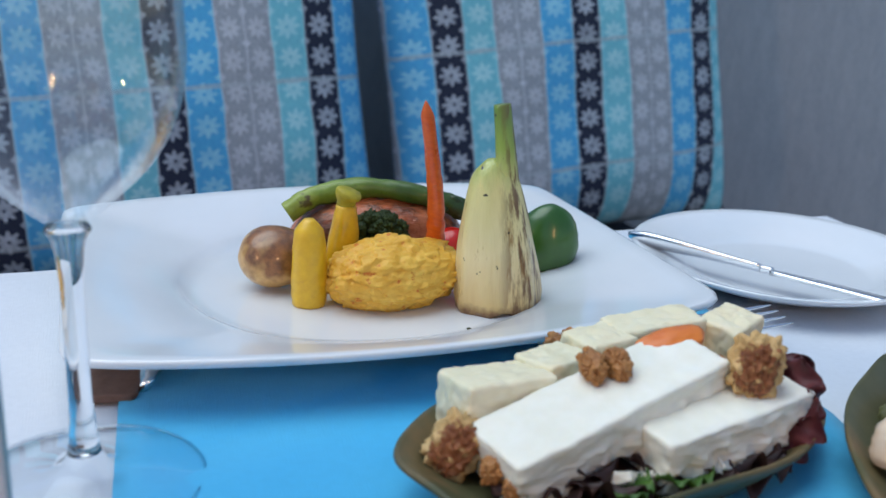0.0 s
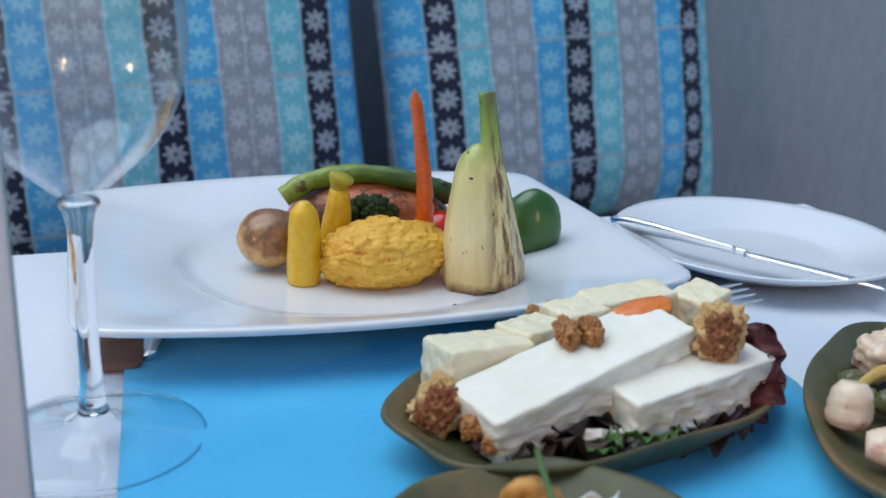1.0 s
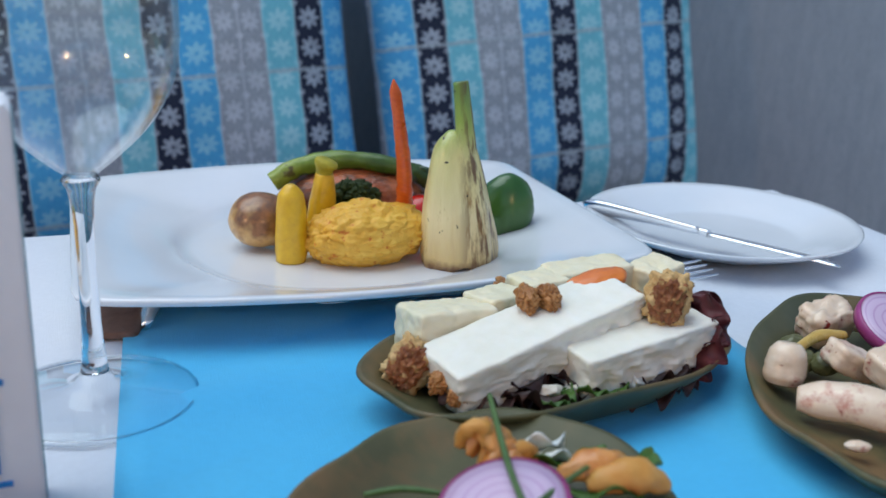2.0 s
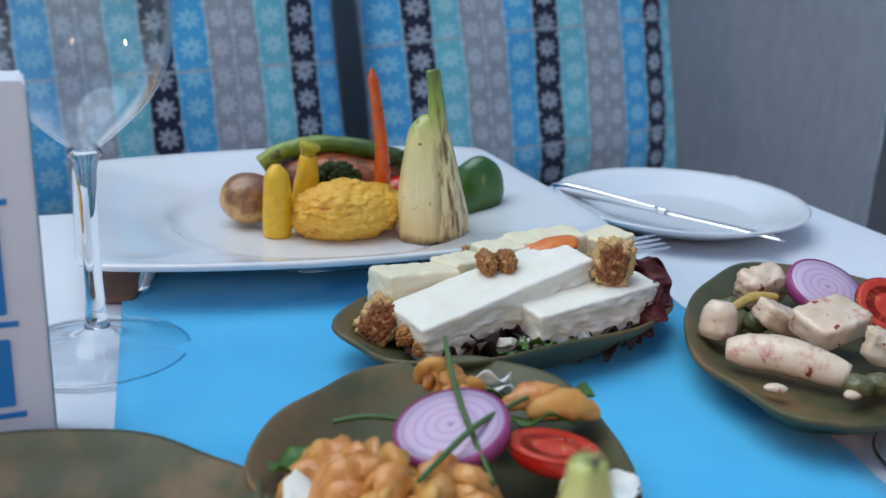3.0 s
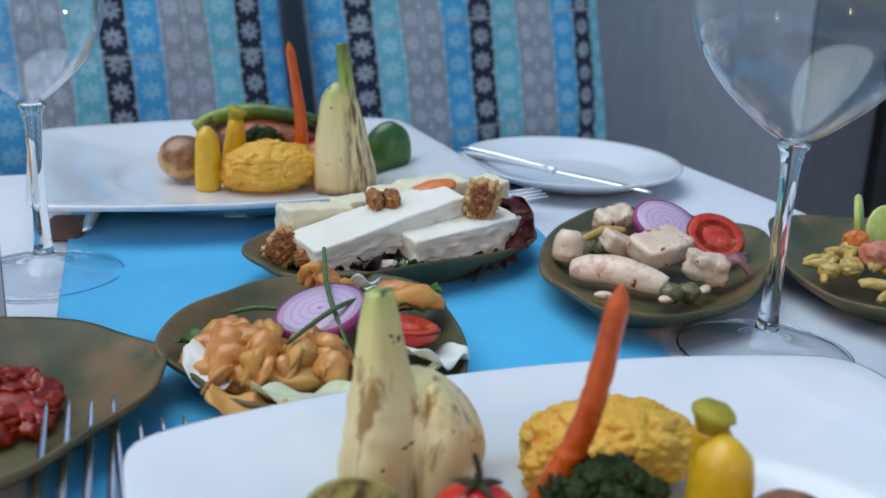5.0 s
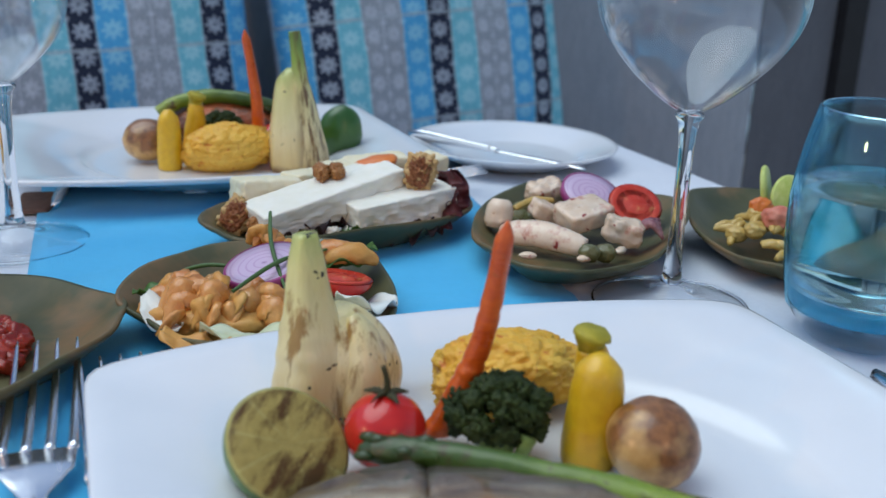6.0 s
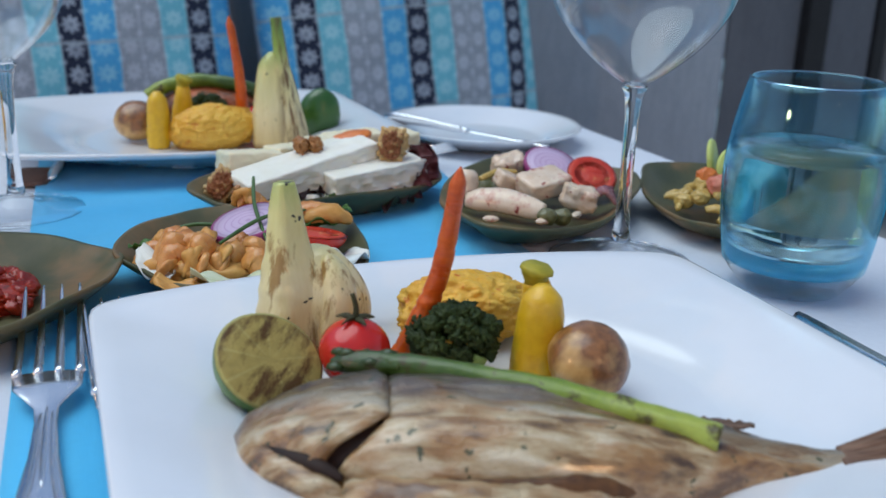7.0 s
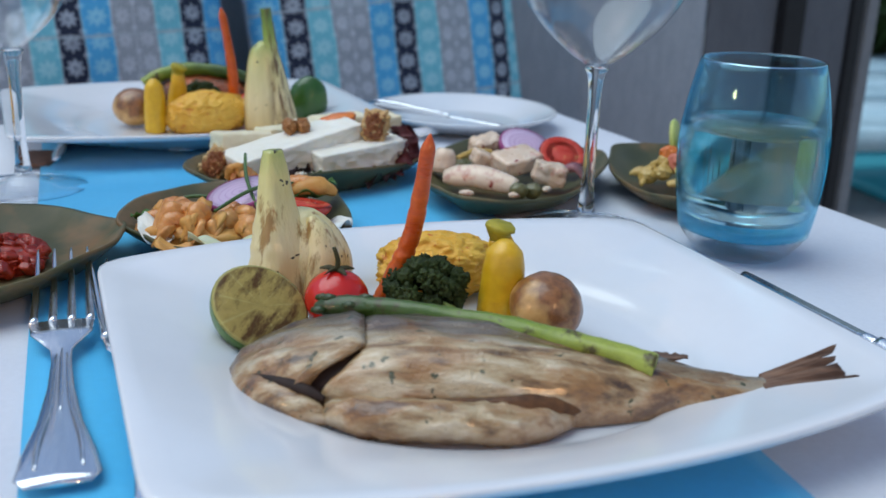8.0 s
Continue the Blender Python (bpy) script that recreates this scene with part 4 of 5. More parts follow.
def knife(m, label):
    """Laid flat: a blade with a back and an edge, a collar and a swelling handle."""
    k = empty("knife", m, label, "knife", "knives")
    rings = []
    for y, lo, hi, t in ((0.112, -0.0045, 0.0045, 0.0034), (0.118, -0.0065, 0.005, 0.0022), (0.16, -0.0085, 0.0052, 0.0020), (0.195, -0.0082, 0.0055, 0.0018), (0.210, -0.004, 0.0056, 0.0014), (0.216, 0.003, 0.0054, 0.0008)):
        rings.append([(lo, y, 0.004), ((lo + hi) / 2, y, 0.004 + t * 0.4), (hi, y, 0.004 + t / 2), (hi, y, 0.004 - t / 2), ((lo + hi) / 2, y, 0.004 - t * 0.4)])
    part("blade", loft(rings), STEEL, k)
    part("collar", tube([(0, 0.104, 0.0042), (0, 0.113, 0.0042)], [0.0034, 0.0036, 0.0034], 6, 16, 0.75), STEEL, k)
    part("handle", tube([(0, 0.0, 0.0046), (0, 0.05, 0.0048), (0, 0.104, 0.0044)], [0.0040, 0.0086, 0.0082, 0.0066, 0.0052, 0.0046], 24, 20, 0.52), STEEL, k)
    return k


knife_one = knife(pose(0.468, 0.020, CLOTH, 0, 0, 18.5), "polished steel table knife on the white cloth")
copy_thing(knife_one, pose(0.1690, 0.6925, CLOTH + 0.0145, -1.0, 0, -125.5) @ Matrix.Scale(0.84, 4))
copy_thing(knife_one, pose(-0.074, 0.466, CLOTH, 0, 0, 12))


# small brown block added for the plate's shadow on the cloth; no napkin lies here
def napkin():
    bm = chunk((0.012, 0.024, 0.0022), 4, 0.10, 8, 0.15)
    return thing("napkin", bm, BROWN, pose(-0.092, 0.478, CLOTH + 0.0028, 0, 0, 12), "brown block standing in for the shadow under a plate rim", "napkin")


napkin()


def menu_card():
    """A folded standing card: white front printed with blue panels, faded pattern on its side."""
    c = empty("menu_card", pose(-0.055, 0.296, CLOTH, 0, 0, 25), "white standing menu card printed with blue panels", "menu card")
    def box(sx, sy, z0, z1, x, y, bev):
        bm = bmesh.new()
        bmesh.ops.create_cube(bm, size=1.0)
        bmesh.ops.bevel(bm, geom=bm.edges[:], offset=bev, segments=2, affect="EDGES")
        for v in bm.verts:
            v.co = Vector((x + v.co.x * sx, y + v.co.y * sy, (z0 + z1) / 2 + v.co.z * (z1 - z0)))
        return bm
    part("body", box(0.105, 0.026, 0.0, 0.148, -0.0525, 0.013, 0.01), CARD, c, smooth=False)
    part("side_print", box(0.0006, 0.022, 0.004, 0.144, 0.0004, 0.013, 0.01), CARD_TEAL, c, "faded teal pattern", smooth=False)
    for z0, z1 in ((0.022, 0.05), (0.06, 0.098), (0.108, 0.136)):
        part("printed_panel", box(0.085, 0.0006, z0, z1, -0.056, -0.0004, 0.01), CARD_BLUE, c, "bright blue panel", smooth=False)
    for z0 in (0.017, 0.055, 0.103):
        part("printed_line", box(0.088, 0.0006, z0, z0 + 0.0022, -0.054, -0.0004, 0.01), CARD_BLUE, c, "thin blue line", smooth=False)
    return c


menu_card()


# ---- vegetables on the dinner plates ----
def carrot(p0, p1, bendy, label):
    p0, p1 = Vector(p0), Vector(p1)
    mid = (p0 + p1) / 2 + Vector(bendy)
    n = 46
    line = curve_points([p0, mid, p1], n)
    rings = []
    for k, p in enumerate(line):
        u = k / (n - 1)
        r = 0.0063 * (1 - 0.50 * u) * (1 - max(0.0, u - 0.90) * 8.5)
        groove = 1 - 0.16 * max(0.0, math.sin(u * 47 + 3 * math.sin(u * 17))) ** 8 + 0.05 * math.sin(u * 23)
        rings.append([p + Vector((math.cos(a) * r * groove, math.sin(a) * r * groove, 0)) * (1 + 0.05 * noise.noise(Vector((math.cos(a) * 1.5, math.sin(a) * 1.5, u * 9)))) for a in (2 * math.pi * i / 18 for i in range(18))]) 
    bm = loft(rings)
    base = Vector(p0)
    for v in bm.verts:
        v.co -= base
    return thing("carrot", bm, CARROT, pose(*base), label, "carrot")


carrot((0.047, 0.604, WELL), (0.040, 0.583, 0.868), (0.003, 0.0, 0.0), "slim roast carrot standing upright on the plate")
carrot((0.190, 0.132, WELL + 0.006), (0.212, 0.127, 0.853), (0.004, 0.0, -0.004), "slim roast carrot leaning among the vegetables")


def fennel_half(m, label):
    """A tall trimmed bulb, broad and flat at its foot, running up into one green stalk."""
    f = empty("fennel", m, label, "fennel")
    rings = []
    n, seg = 30, 40
    for k in range(n):
        u = k / (n - 1)
        z = 0.0815 * u
        w = 0.0240 * (1 - 0.20 * u - 0.42 * u ** 2.2) * (0.94 + 0.06 * min(1, u * 10))
        if u > 0.86:
            w *= max(0.12, 1 - ((u - 0.86) / 0.14) ** 2) ** 0.5
        ring = []
        for i in range(seg):
            a = 2 * math.pi * i / seg
            rib = 1 + 0.03 * math.sin(7 * a + 1.3) * (1 - 0.5 * u) + 0.05 * noise.noise(Vector((math.cos(a) * 2, math.sin(a) * 2, u * 3)))
            ring.append((w * rib * math.cos(a) - 0.002 * u, w * 0.72 * rib * math.sin(a), z + (0.003 * noise.noise(Vector((a * 2, 0, 7))) if k == 0 else 0)))
        rings.append(ring)
    part("bulb", loft(rings), FENNEL, f)
    part("stalk", tube([(0.005, -0.001, 0.052), (0.0045, -0.001, 0.080), (0.0025, 0, 0.1095)], [0.0085, 0.0075, 0.0064, 0.0055, 0.0050], 20, 20, 0.8, 0.04, 3.0, 8), FENNEL, f, "trimmed green stalk")
    return f


fennel_half(pose(0.083, 0.575, WELL, -2, -3, 8), "grilled half fennel bulb with a green stalk, standing")


def fennel_whole(m, label):
    """A rounder bulb of wrapped layers with a thick stalk sheath rising at one side."""
    f = empty("fennel", m, label, "fennel")
    rings = []
    for k in range(30):
        u = k / 29
        z = 0.047 * u
        w = 0.0235 * math.sin(math.pi * (0.20 + 0.76 * u)) ** 0.62 * (0.9 + 0.1 * min(1, u * 6))
        ring = []
        for i in range(56):
            a = 2 * math.pi * i / 56
            fold = 1 + 0.035 * math.sin(5 * a + 0.6) + 0.05 * noise.noise(Vector((math.cos(a) * 1.6, math.sin(a) * 1.6, u * 2)))
            ring.append((0.0060 + w * math.cos(a) * fold - 0.004 * u, w * 0.8 * math.sin(a) * fold, z))
        rings.append(ring)
    part("bulb", loft(rings), FENNEL_PALE, f)
    line = [(-0.0055, -0.005, 0.0), (-0.0070, -0.006, 0.025), (-0.0095, -0.005, 0.050), (-0.0110, -0.003, 0.078)]
    part("stalk", tube(line, [0.0185, 0.0192, 0.0184, 0.0160, 0.0128, 0.0098, 0.0076, 0.0050], 34, 32, 0.82, 0.06, 2.0, 5), FENNEL_PALE, f, "pale green stalk")
    part("outer_layer", tube([(0.010, -0.012, 0.002), (0.013, -0.013, 0.018), (0.012, -0.010, 0.034), (0.007, -0.006, 0.045)], [0.0085, 0.0105, 0.0098, 0.0075, 0.0030], 24, 24, 0.75, 0.05, 4.0, 3), FENNEL_PALE, f, "wrapped pale outer layer")
    return f


fennel_whole(pose(0.147, 0.158, WELL, 0, 0, 5), "grilled whole fennel bulb with its cut stalk")


def squash(m, height, r, cap, label):
    s = empty("squash", m, label, "squash", "baby squashes")
    if cap:
        part("body", tube([(0, 0, 0), (0.001, 0, height * 0.5), (0, 0, height * 0.86)], [r * 0.9, r * 1.03, r, r * 0.82, r * 0.62], 18, 24, 1.0, 0.04, height * 90), SQUASH, s)
        part("stem_cap", tube([(0, 0, height * 0.855), (0, 0, height * 0.93), (0.001, 0, height)], [r * 0.60, r * 0.62, r * 0.72, r * 0.95, r * 0.85], 8, 14, 0.9, 0.12, 3.0, 5), SQUASH_GREEN, s, "trimmed green stem end")
    else:
        part("body", tube([(0, 0, 0), (0.0005, 0, height * 0.5), (0, 0, height)], [r * 0.97, r * 1.05, r * 1.06, r * 1.02, r * 0.98, r * 0.84, r * 0.28], 26, 24, 1.0, 0.03, height * 70), SQUASH, s)
    return s


squash(pose(-0.018, 0.566, WELL), 0.047, 0.0091, False, "upright yellow baby squash with a rounded end")
squash(pose(-0.008, 0.598, WELL, 4, 7, 0), 0.056, 0.0085, True, "yellow baby squash with a trimmed green stem")
squash(pose(0.247, 0.122, WELL, -2, 3, 0), 0.044, 0.0104, False, "plump yellow baby squash beside the broccoli")
squash(pose(0.253, 0.142, WELL, 6, -7, 0), 0.048, 0.0088, True, "yellow baby squash with a cut green stem end")

thing("potato", blob((0.0200, 0.0185, 0.0165), 0.035, 1.4, 1.0, 4), POTATO, pose(-0.041, 0.590, WELL + 0.0175, 20, 0, 0), "small roast potato with a browned top", "potato", "roast potatoes")
thing("potato", blob((0.0178, 0.0175, 0.0160), 0.035, 1.4, 2.5, 4), POTATO, pose(0.2685, 0.109, WELL + 0.0158, 30, 0, 40), "small roast potato with a browned skin", "potato", "roast potatoes")


def mash(m, size, seed, label):
    """A spooned mound: broken flakes with cracks between them, narrower at one end."""
    bm = bmesh.new()
    bmesh.ops.create_icosphere(bm, subdivisions=6, radius=1.0)
    for v in bm.verts:
        p = v.co.normalized()
        q = p * 3.1 + Vector((seed, -seed, seed * 0.3)) + 0.35 * noise.noise_vector(p * 4 + Vector((seed, 0, 0)))
        dist, pts = noise.voronoi(q)
        crack = max(0.0, 1 - (dist[1] - dist[0]) / 0.16)
        step = noise.cell_vector(pts[0] * 7.3).x - 0.5
        k = 1 + 0.07 * noise.fractal(p * 2.2 + Vector((seed, 0, 0)), 0.8, 2.0, 3) + 0.10 * step * (1 - crack) - 0.05 * crack
        k += 0.035 * noise.fractal(p * 11 + Vector((0, seed, 0)), 0.7, 2.0, 3)
        lean = 1 - 0.16 * p.x
        v.co = Vector((p.x * size[0], p.y * size[1] * lean, p.z * size[2] * lean)) * k
        if v.co.z < -size[2] * 0.8:
            v.co.z = -size[2] * 0.8 + (v.co.z + size[2] * 0.8) * 0.08
    return thing("potato_mash", bm, MASH, m, label, "mash")


mash(pose(0.028, 0.578, WELL + 0.0155, 0, -4, 18), (0.040, 0.026, 0.0195), 3.0, "rough quenelle of saffron yellow potato mash")
mash(pose(0.222, 0.168, WELL + 0.0150, 0, 0, 15), (0.036, 0.022, 0.0180), 6.0, "rough mound of saffron yellow mash behind broccoli")


def salmon():
    rings = []
    n, seg = 26, 28
    for k in range(n):
        u = 2 * k / (n - 1) - 1
        w = 0.024 * max(0.04, 1 - abs(u) ** 3.2) ** 0.5
        h = 0.040 * max(0.05, 1 - abs(u) ** 3.0) ** 0.5
        ring = []
        for i in range(seg):
            a = 2 * math.pi * i / seg
            c, s = math.cos(a), math.sin(a)
            q = 1 + 0.05 * noise.noise(Vector((u * 4, c * 2, s * 2)))
            ring.append((0.056 * u, w * math.copysign(abs(c) ** 0.8, c) * q, h / 2 + h / 2 * math.copysign(abs(s) ** 0.7, s) * q))
        rings.append(ring)
    return thing("salmon_fillet", loft(rings), SALMON, pose(0.010, 0.648, WELL + 0.0005, 6, 0, 12), "grilled salmon fillet with a browned crust", "fish fillet")


salmon()


def asparagus(pts, r, label):
    a = empty("asparagus", pose(0, 0, 0), label, "asparagus", "asparagus spears")
    line = [Vector(p) for p in curve_points(pts, 24)]
    a.matrix_world = pose(*line[0])
    o = line[0]
    line = [p - o for p in line]
    part("stalk", tube(line[5:], [r * 0.90, r * 1.0, r * 0.95, r * 1.08, r, r * 1.10, r * 1.04], 40, 20, 1.0, 0.14, r * 900), ASPARAGUS, a)
    part("bud", tube(line[:7], [r * 0.25, r * 0.8, r * 1.08, r * 1.05, r * 0.86], 24, 18, 1.0, 0.16, r * 500, 6), ASPARAGUS, a, "dark scaly bud tip")
    for k in range(9):
        p = line[min(6, k // 2 + 1)]
        d = (line[3] - line[0]).normalized()
        ang = k * 2.4
        side = d.orthogonal().normalized()
        off = (side * math.cos(ang) + d.cross(side) * math.sin(ang)) * r * 0.85
        bm = blob((r * 0.85, r * 0.42, r * 0.42), 0.05, 2, k, 1)
        rot = d.to_track_quat("X", "Z").to_matrix().to_4x4()
        part("scale", bm, ASPARAGUS, a, m=Matrix.Translation(p + off) @ rot)
    return a


asparagus([(0.070, 0.648, 0.789), (0.045, 0.642, 0.800), (0.008, 0.640, 0.8055), (-0.024, 0.634, 0.8010), (-0.041, 0.628, 0.791)], 0.0060, "grilled asparagus spear lying over the salmon")
asparagus([(0.162, 0.084, 0.7835), (0.200, 0.0735, 0.7860), (0.252, 0.055, 0.7845), (0.302, 0.034, 0.7790)], 0.0051, "grilled asparagus spear lying across the fish")


def broccoli(m, r, seed, label):
    b = empty("broccoli", m, label, "broccoli", "broccoli florets")
    rng = random.Random(seed)
    for k in range(5):
        a = k * 1.26
        part("stem", tube([(0, -0.15 * r, 0), (0.25 * r * math.cos(a), 0.2 * r * math.sin(a) - 0.1 * r, 0.4 * r), (0.5 * r * math.cos(a), 0.4 * r * math.sin(a), 0.8 * r)], [0.16 * r, 0.14 * r, 0.17 * r], 8, 10), BROCCOLI_STEM, b)
    part("stem", tube([(0.30 * r, -0.62 * r, 0.02 * r), (0.36 * r, -0.66 * r, 0.38 * r), (0.50 * r, -0.60 * r, 0.72 * r)], [0.13 * r, 0.11 * r, 0.16 * r], 10, 10), BROCCOLI_STEM, b)
    for k in range(120):
        th, ph = rng.uniform(0, 2 * math.pi), math.acos(rng.uniform(-0.35, 1))
        d = Vector((math.sin(ph) * math.cos(th), 0.75 * math.sin(ph) * math.sin(th), 0.72 * math.cos(ph)))
        q = r * rng.uniform(0.09, 0.19)
        bm = blob((q, q, q * 0.9), 0.8, 7.5, rng.uniform(0, 50), 3)
        part("floret", bm, BROCCOLI, b, m=Matrix.Translation(d * r * rng.uniform(0.72, 0.90) + Vector((0, 0, r * 0.85))))
    return b


broccoli(pose(0.014, 0.618, WELL + 0.012), 0.0165, 2, "small dark green broccoli floret against the salmon")
broccoli(pose(0.2120, 0.122, WELL + 0.001), 0.0215, 5, "dark green roasted broccoli floret among the vegetables")


def half_fruit(m, r, skin, face, depth, name, label, category):
    f = empty(name, m, label, category)
    prof = [(0.0005, -depth)] + [(r * math.sin(a) ** 0.9, -depth * math.cos(a)) for a in (math.pi / 2 * k / 14 for k in range(1, 15))]
    part("skin", lathe(prof, 48), skin, f)
    part("cut_face", lathe([(0.0005, 0.0012), (r * 0.5, 0.0012), (r * 0.93, 0.0009), (r * 0.998, 0.0001)], 48, True), face, f, "cut face")
    return f


half_fruit(pose(0.1370, 0.0930, 0.7790, 27, 30, -4), 0.0228, LIME_SKIN, LIME_FACE, 0.018, "lime_half", "grilled lime half with charred cut face", "lime")
thing("pepper_piece", blob((0.0190, 0.014, 0.0225), 0.05, 1.2, 5.0, 4), PEPPER_SKIN, pose(0.111, 0.632, WELL + 0.0205, 0, 14, 0), "glossy dark green lime half, skin outwards", "lime")
thing("tomato_piece", blob((0.014, 0.012, 0.013), 0.05, 1.2, 7.0, 3), TOMATO, pose(0.055, 0.634, WELL + 0.013), "red cherry tomato tucked behind the mash", "tomato")


def cherry_tomato():
    t = empty("cherry_tomato", pose(0.1700, 0.1095, WELL + 0.003), "red cherry tomato with its dark dried calyx", "tomato")
    part("fruit", blob((0.0152, 0.0152, 0.0145), 0.02, 1.2, 3, 4), TOMATO, t, m=pose(0, 0, 0.0145))
    for k in range(5):
        a = k * 2 * math.pi / 5 + 0.3
        part("sepal", tube([(0, 0, 0.0288), (0.004 * math.cos(a), 0.004 * math.sin(a), 0.0300), (0.0085 * math.cos(a), 0.0085 * math.sin(a), 0.0290)], [0.0015, 0.0014, 0.0004], 8, 8, 0.5), CALYX, t)
    part("stalk", tube([(0, 0, 0.0285), (0.0005, 0, 0.034), (-0.0012, 0, 0.0400)], [0.0015, 0.0011, 0.0009], 8, 8), CALYX, t)
    return t


cherry_tomato()


def whole_fish():
    """A grilled bream lying on its side: head with its gill cover, deep body, split belly, dry tail."""
    f = empty("grilled_fish", pose(0.2405, 0.0255, WELL + 0.0002, 0, 0, -3.0), "whole grilled sea bream with browned skin", "fish")
    # stations from the snout to the tail's root: x, belly side, back side, height
    shape = [(-0.1130, 0.0180, 0.0270, 0.0070), (-0.1085, 0.0095, 0.0345, 0.0140), (-0.0980, 0.0030, 0.0420, 0.0200), (-0.0820, -0.0035, 0.0490, 0.0250), (-0.0600, -0.0090, 0.0530, 0.0285),
             (-0.0350, -0.0125, 0.0545, 0.0300), (-0.0050, -0.0120, 0.0535, 0.0290), (0.0250, -0.0080, 0.0490, 0.0255), (0.0550, 0.0000, 0.0400, 0.0200), (0.0800, 0.0065, 0.0310, 0.0150), (0.1000, 0.0105, 0.0255, 0.0115), (0.1150, 0.0115, 0.0250, 0.0100)]

    def station(x):
        for a, b in zip(shape, shape[1:]):
            if x <= b[0]:
                k = max(0.0, (x - a[0]) / (b[0] - a[0]))
                return [p + (q - p) * k for p, q in zip(a, b)]
        return list(shape[-1])
    seg = 64

    def ring_at(x, slant, puff=1.0, lift=0.0, gap=0.0):
        _, lo, hi, h = station(x)
        mid, half = (lo + hi) / 2, (hi - lo) / 2
        ring = []
        for i in range(seg):
            a = 2 * math.pi * i / seg
            c, s = math.cos(a), math.sin(a)
            y = mid + half * puff * math.copysign(abs(c) ** 0.80, c)
            z = 0.0008
            if s > 0:
                z = h * puff * s ** 0.62 + lift
                # muscle ridges along the flank, a sunken lateral line, wrinkled skin
                w = min(1.0, max(0.0, (x + 0.055) / 0.03)) * s
                z -= w * 0.0022 * math.exp(-((y - (0.020 - 0.06 * max(0.0, x))) / 0.0030) ** 2)
                z += w * 0.0012 * math.exp(-((y - 0.004) / 0.006) ** 2)
                z += s * 0.0015 * noise.fractal(Vector((x * 42, y * 150, 1)), 0.8, 2.1, 5)
                z = max(z, 0.0010)
            low = min(0.0, y - 0.004)
            ring.append((x + slant * (2.0 * low - 0.10 * max(0.0, y)) + gap * min(1.0, -low / 0.008), y, z + 0.10 * max(0.0, x - 0.085)))
        return ring
    head = []
    for k in range(25):
        u = k / 24
        puff = 1.0 + 0.03 * u if u < 0.94 else 1.0 - 0.5 * (u - 0.94)
        head.append(ring_at(-0.113 + 0.0585 * u, u ** 1.6, puff, 0.0012 * u))
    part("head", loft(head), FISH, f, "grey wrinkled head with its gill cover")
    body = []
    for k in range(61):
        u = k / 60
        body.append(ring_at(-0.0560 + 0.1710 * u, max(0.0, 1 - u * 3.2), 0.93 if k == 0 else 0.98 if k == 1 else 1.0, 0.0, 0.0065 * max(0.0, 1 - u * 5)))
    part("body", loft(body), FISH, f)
    part("gill_opening", loft([ring_at(-0.074 + 0.030 * k / 7, min(1.0, 0.65 + 0.07 * k), 0.88) for k in range(8)]), GILL, f, "dark open gill")
    part("jaw", tube([(-0.108, 0.0125, 0.0075), (-0.094, -0.0010, 0.0080), (-0.079, -0.0110, 0.0075), (-0.0665, -0.0165, 0.0050)], [0.0025, 0.0062, 0.0066, 0.0056, 0.0018], 24, 18, 0.9, 0.12, 4), FISH, f, "pale lower jaw")
    part("mouth_line", tube([(-0.1000, 0.0060, 0.0125), (-0.0900, -0.0020, 0.0140), (-0.0790, -0.0080, 0.0140), (-0.0690, -0.0120, 0.0115)], [0.0004, 0.0016, 0.0026, 0.0028, 0.0012], 20, 10, 0.8), GILL, f, "dark open mouth line")
    part("belly_flap", tube([(-0.0680, -0.0140, 0.0070), (-0.0450, -0.0195, 0.0082), (-0.0150, -0.0205, 0.0080), (0.0080, -0.0160, 0.0062), (0.0270, -0.0075, 0.0045)], [0.0040, 0.0080, 0.0082, 0.0080, 0.0084, 0.0070, 0.0022], 48, 24, 0.92, 0.20, 5), FISH, f, "pale split belly flap")
    part("belly_slit", tube([(-0.0350, -0.0135, 0.0135), (-0.0100, -0.0145, 0.0140), (0.0040, -0.0140, 0.0135), (0.0180, -0.0095, 0.0105), (0.0300, -0.0055, 0.0075)], [0.0006, 0.0014, 0.0026, 0.0042, 0.0040, 0.0008], 26, 12, 0.9, 0.2, 2), BELLY, f, "brown open belly cavity")
    part("fin", leaf_sheet(0.026, 0.006, 0.1, 0.10, 6, 1.0, 14, 4, 0.0008), FIN, f, "dry dorsal fin", m=pose(0.066, 0.0330, 0.0150, 10, -6, -18))
    # the tail: a short upper fan and a long lower spike, in dry rays
    nu, nv = 16, 40
    bm = bmesh.new()
    sheets = []
    for lift in (0.0010, -0.0010):
        grid = []
        for i in range(nu + 1):
            u = i / nu
            row = []
            for j in range(nv + 1):
                v = j / nv
                root = Vector((0.107, 0.0120 + 0.0120 * v, 0.0095 + 0.002 * v))
                tip = Vector((0.1340 + 0.026 * (1 - v) ** 3 + 0.004 * v ** 3, 0.0125 + 0.0155 * v, 0.0120 + 0.0135 * v ** 1.1))
                tip += (tip - root) * (0.16 * noise.noise(Vector((v * 13, 2, 1))) - (0.22 if j % 7 == 3 else 0.0))
                p = root.lerp(tip, u)
                p.z += 0.0011 * math.sin(v * 50) * u + lift * (1 - 0.7 * u)
                p.y += 0.0008 * math.sin(v * 23) * u
                row.append(bm.verts.new(p))
            grid.append(row)
        sheets.append(grid)
        for a, b in zip(grid, grid[1:]):
            for j in range(nv):
                bm.faces.new((a[j], a[j + 1], b[j + 1], b[j]))
    top, bottom = sheets
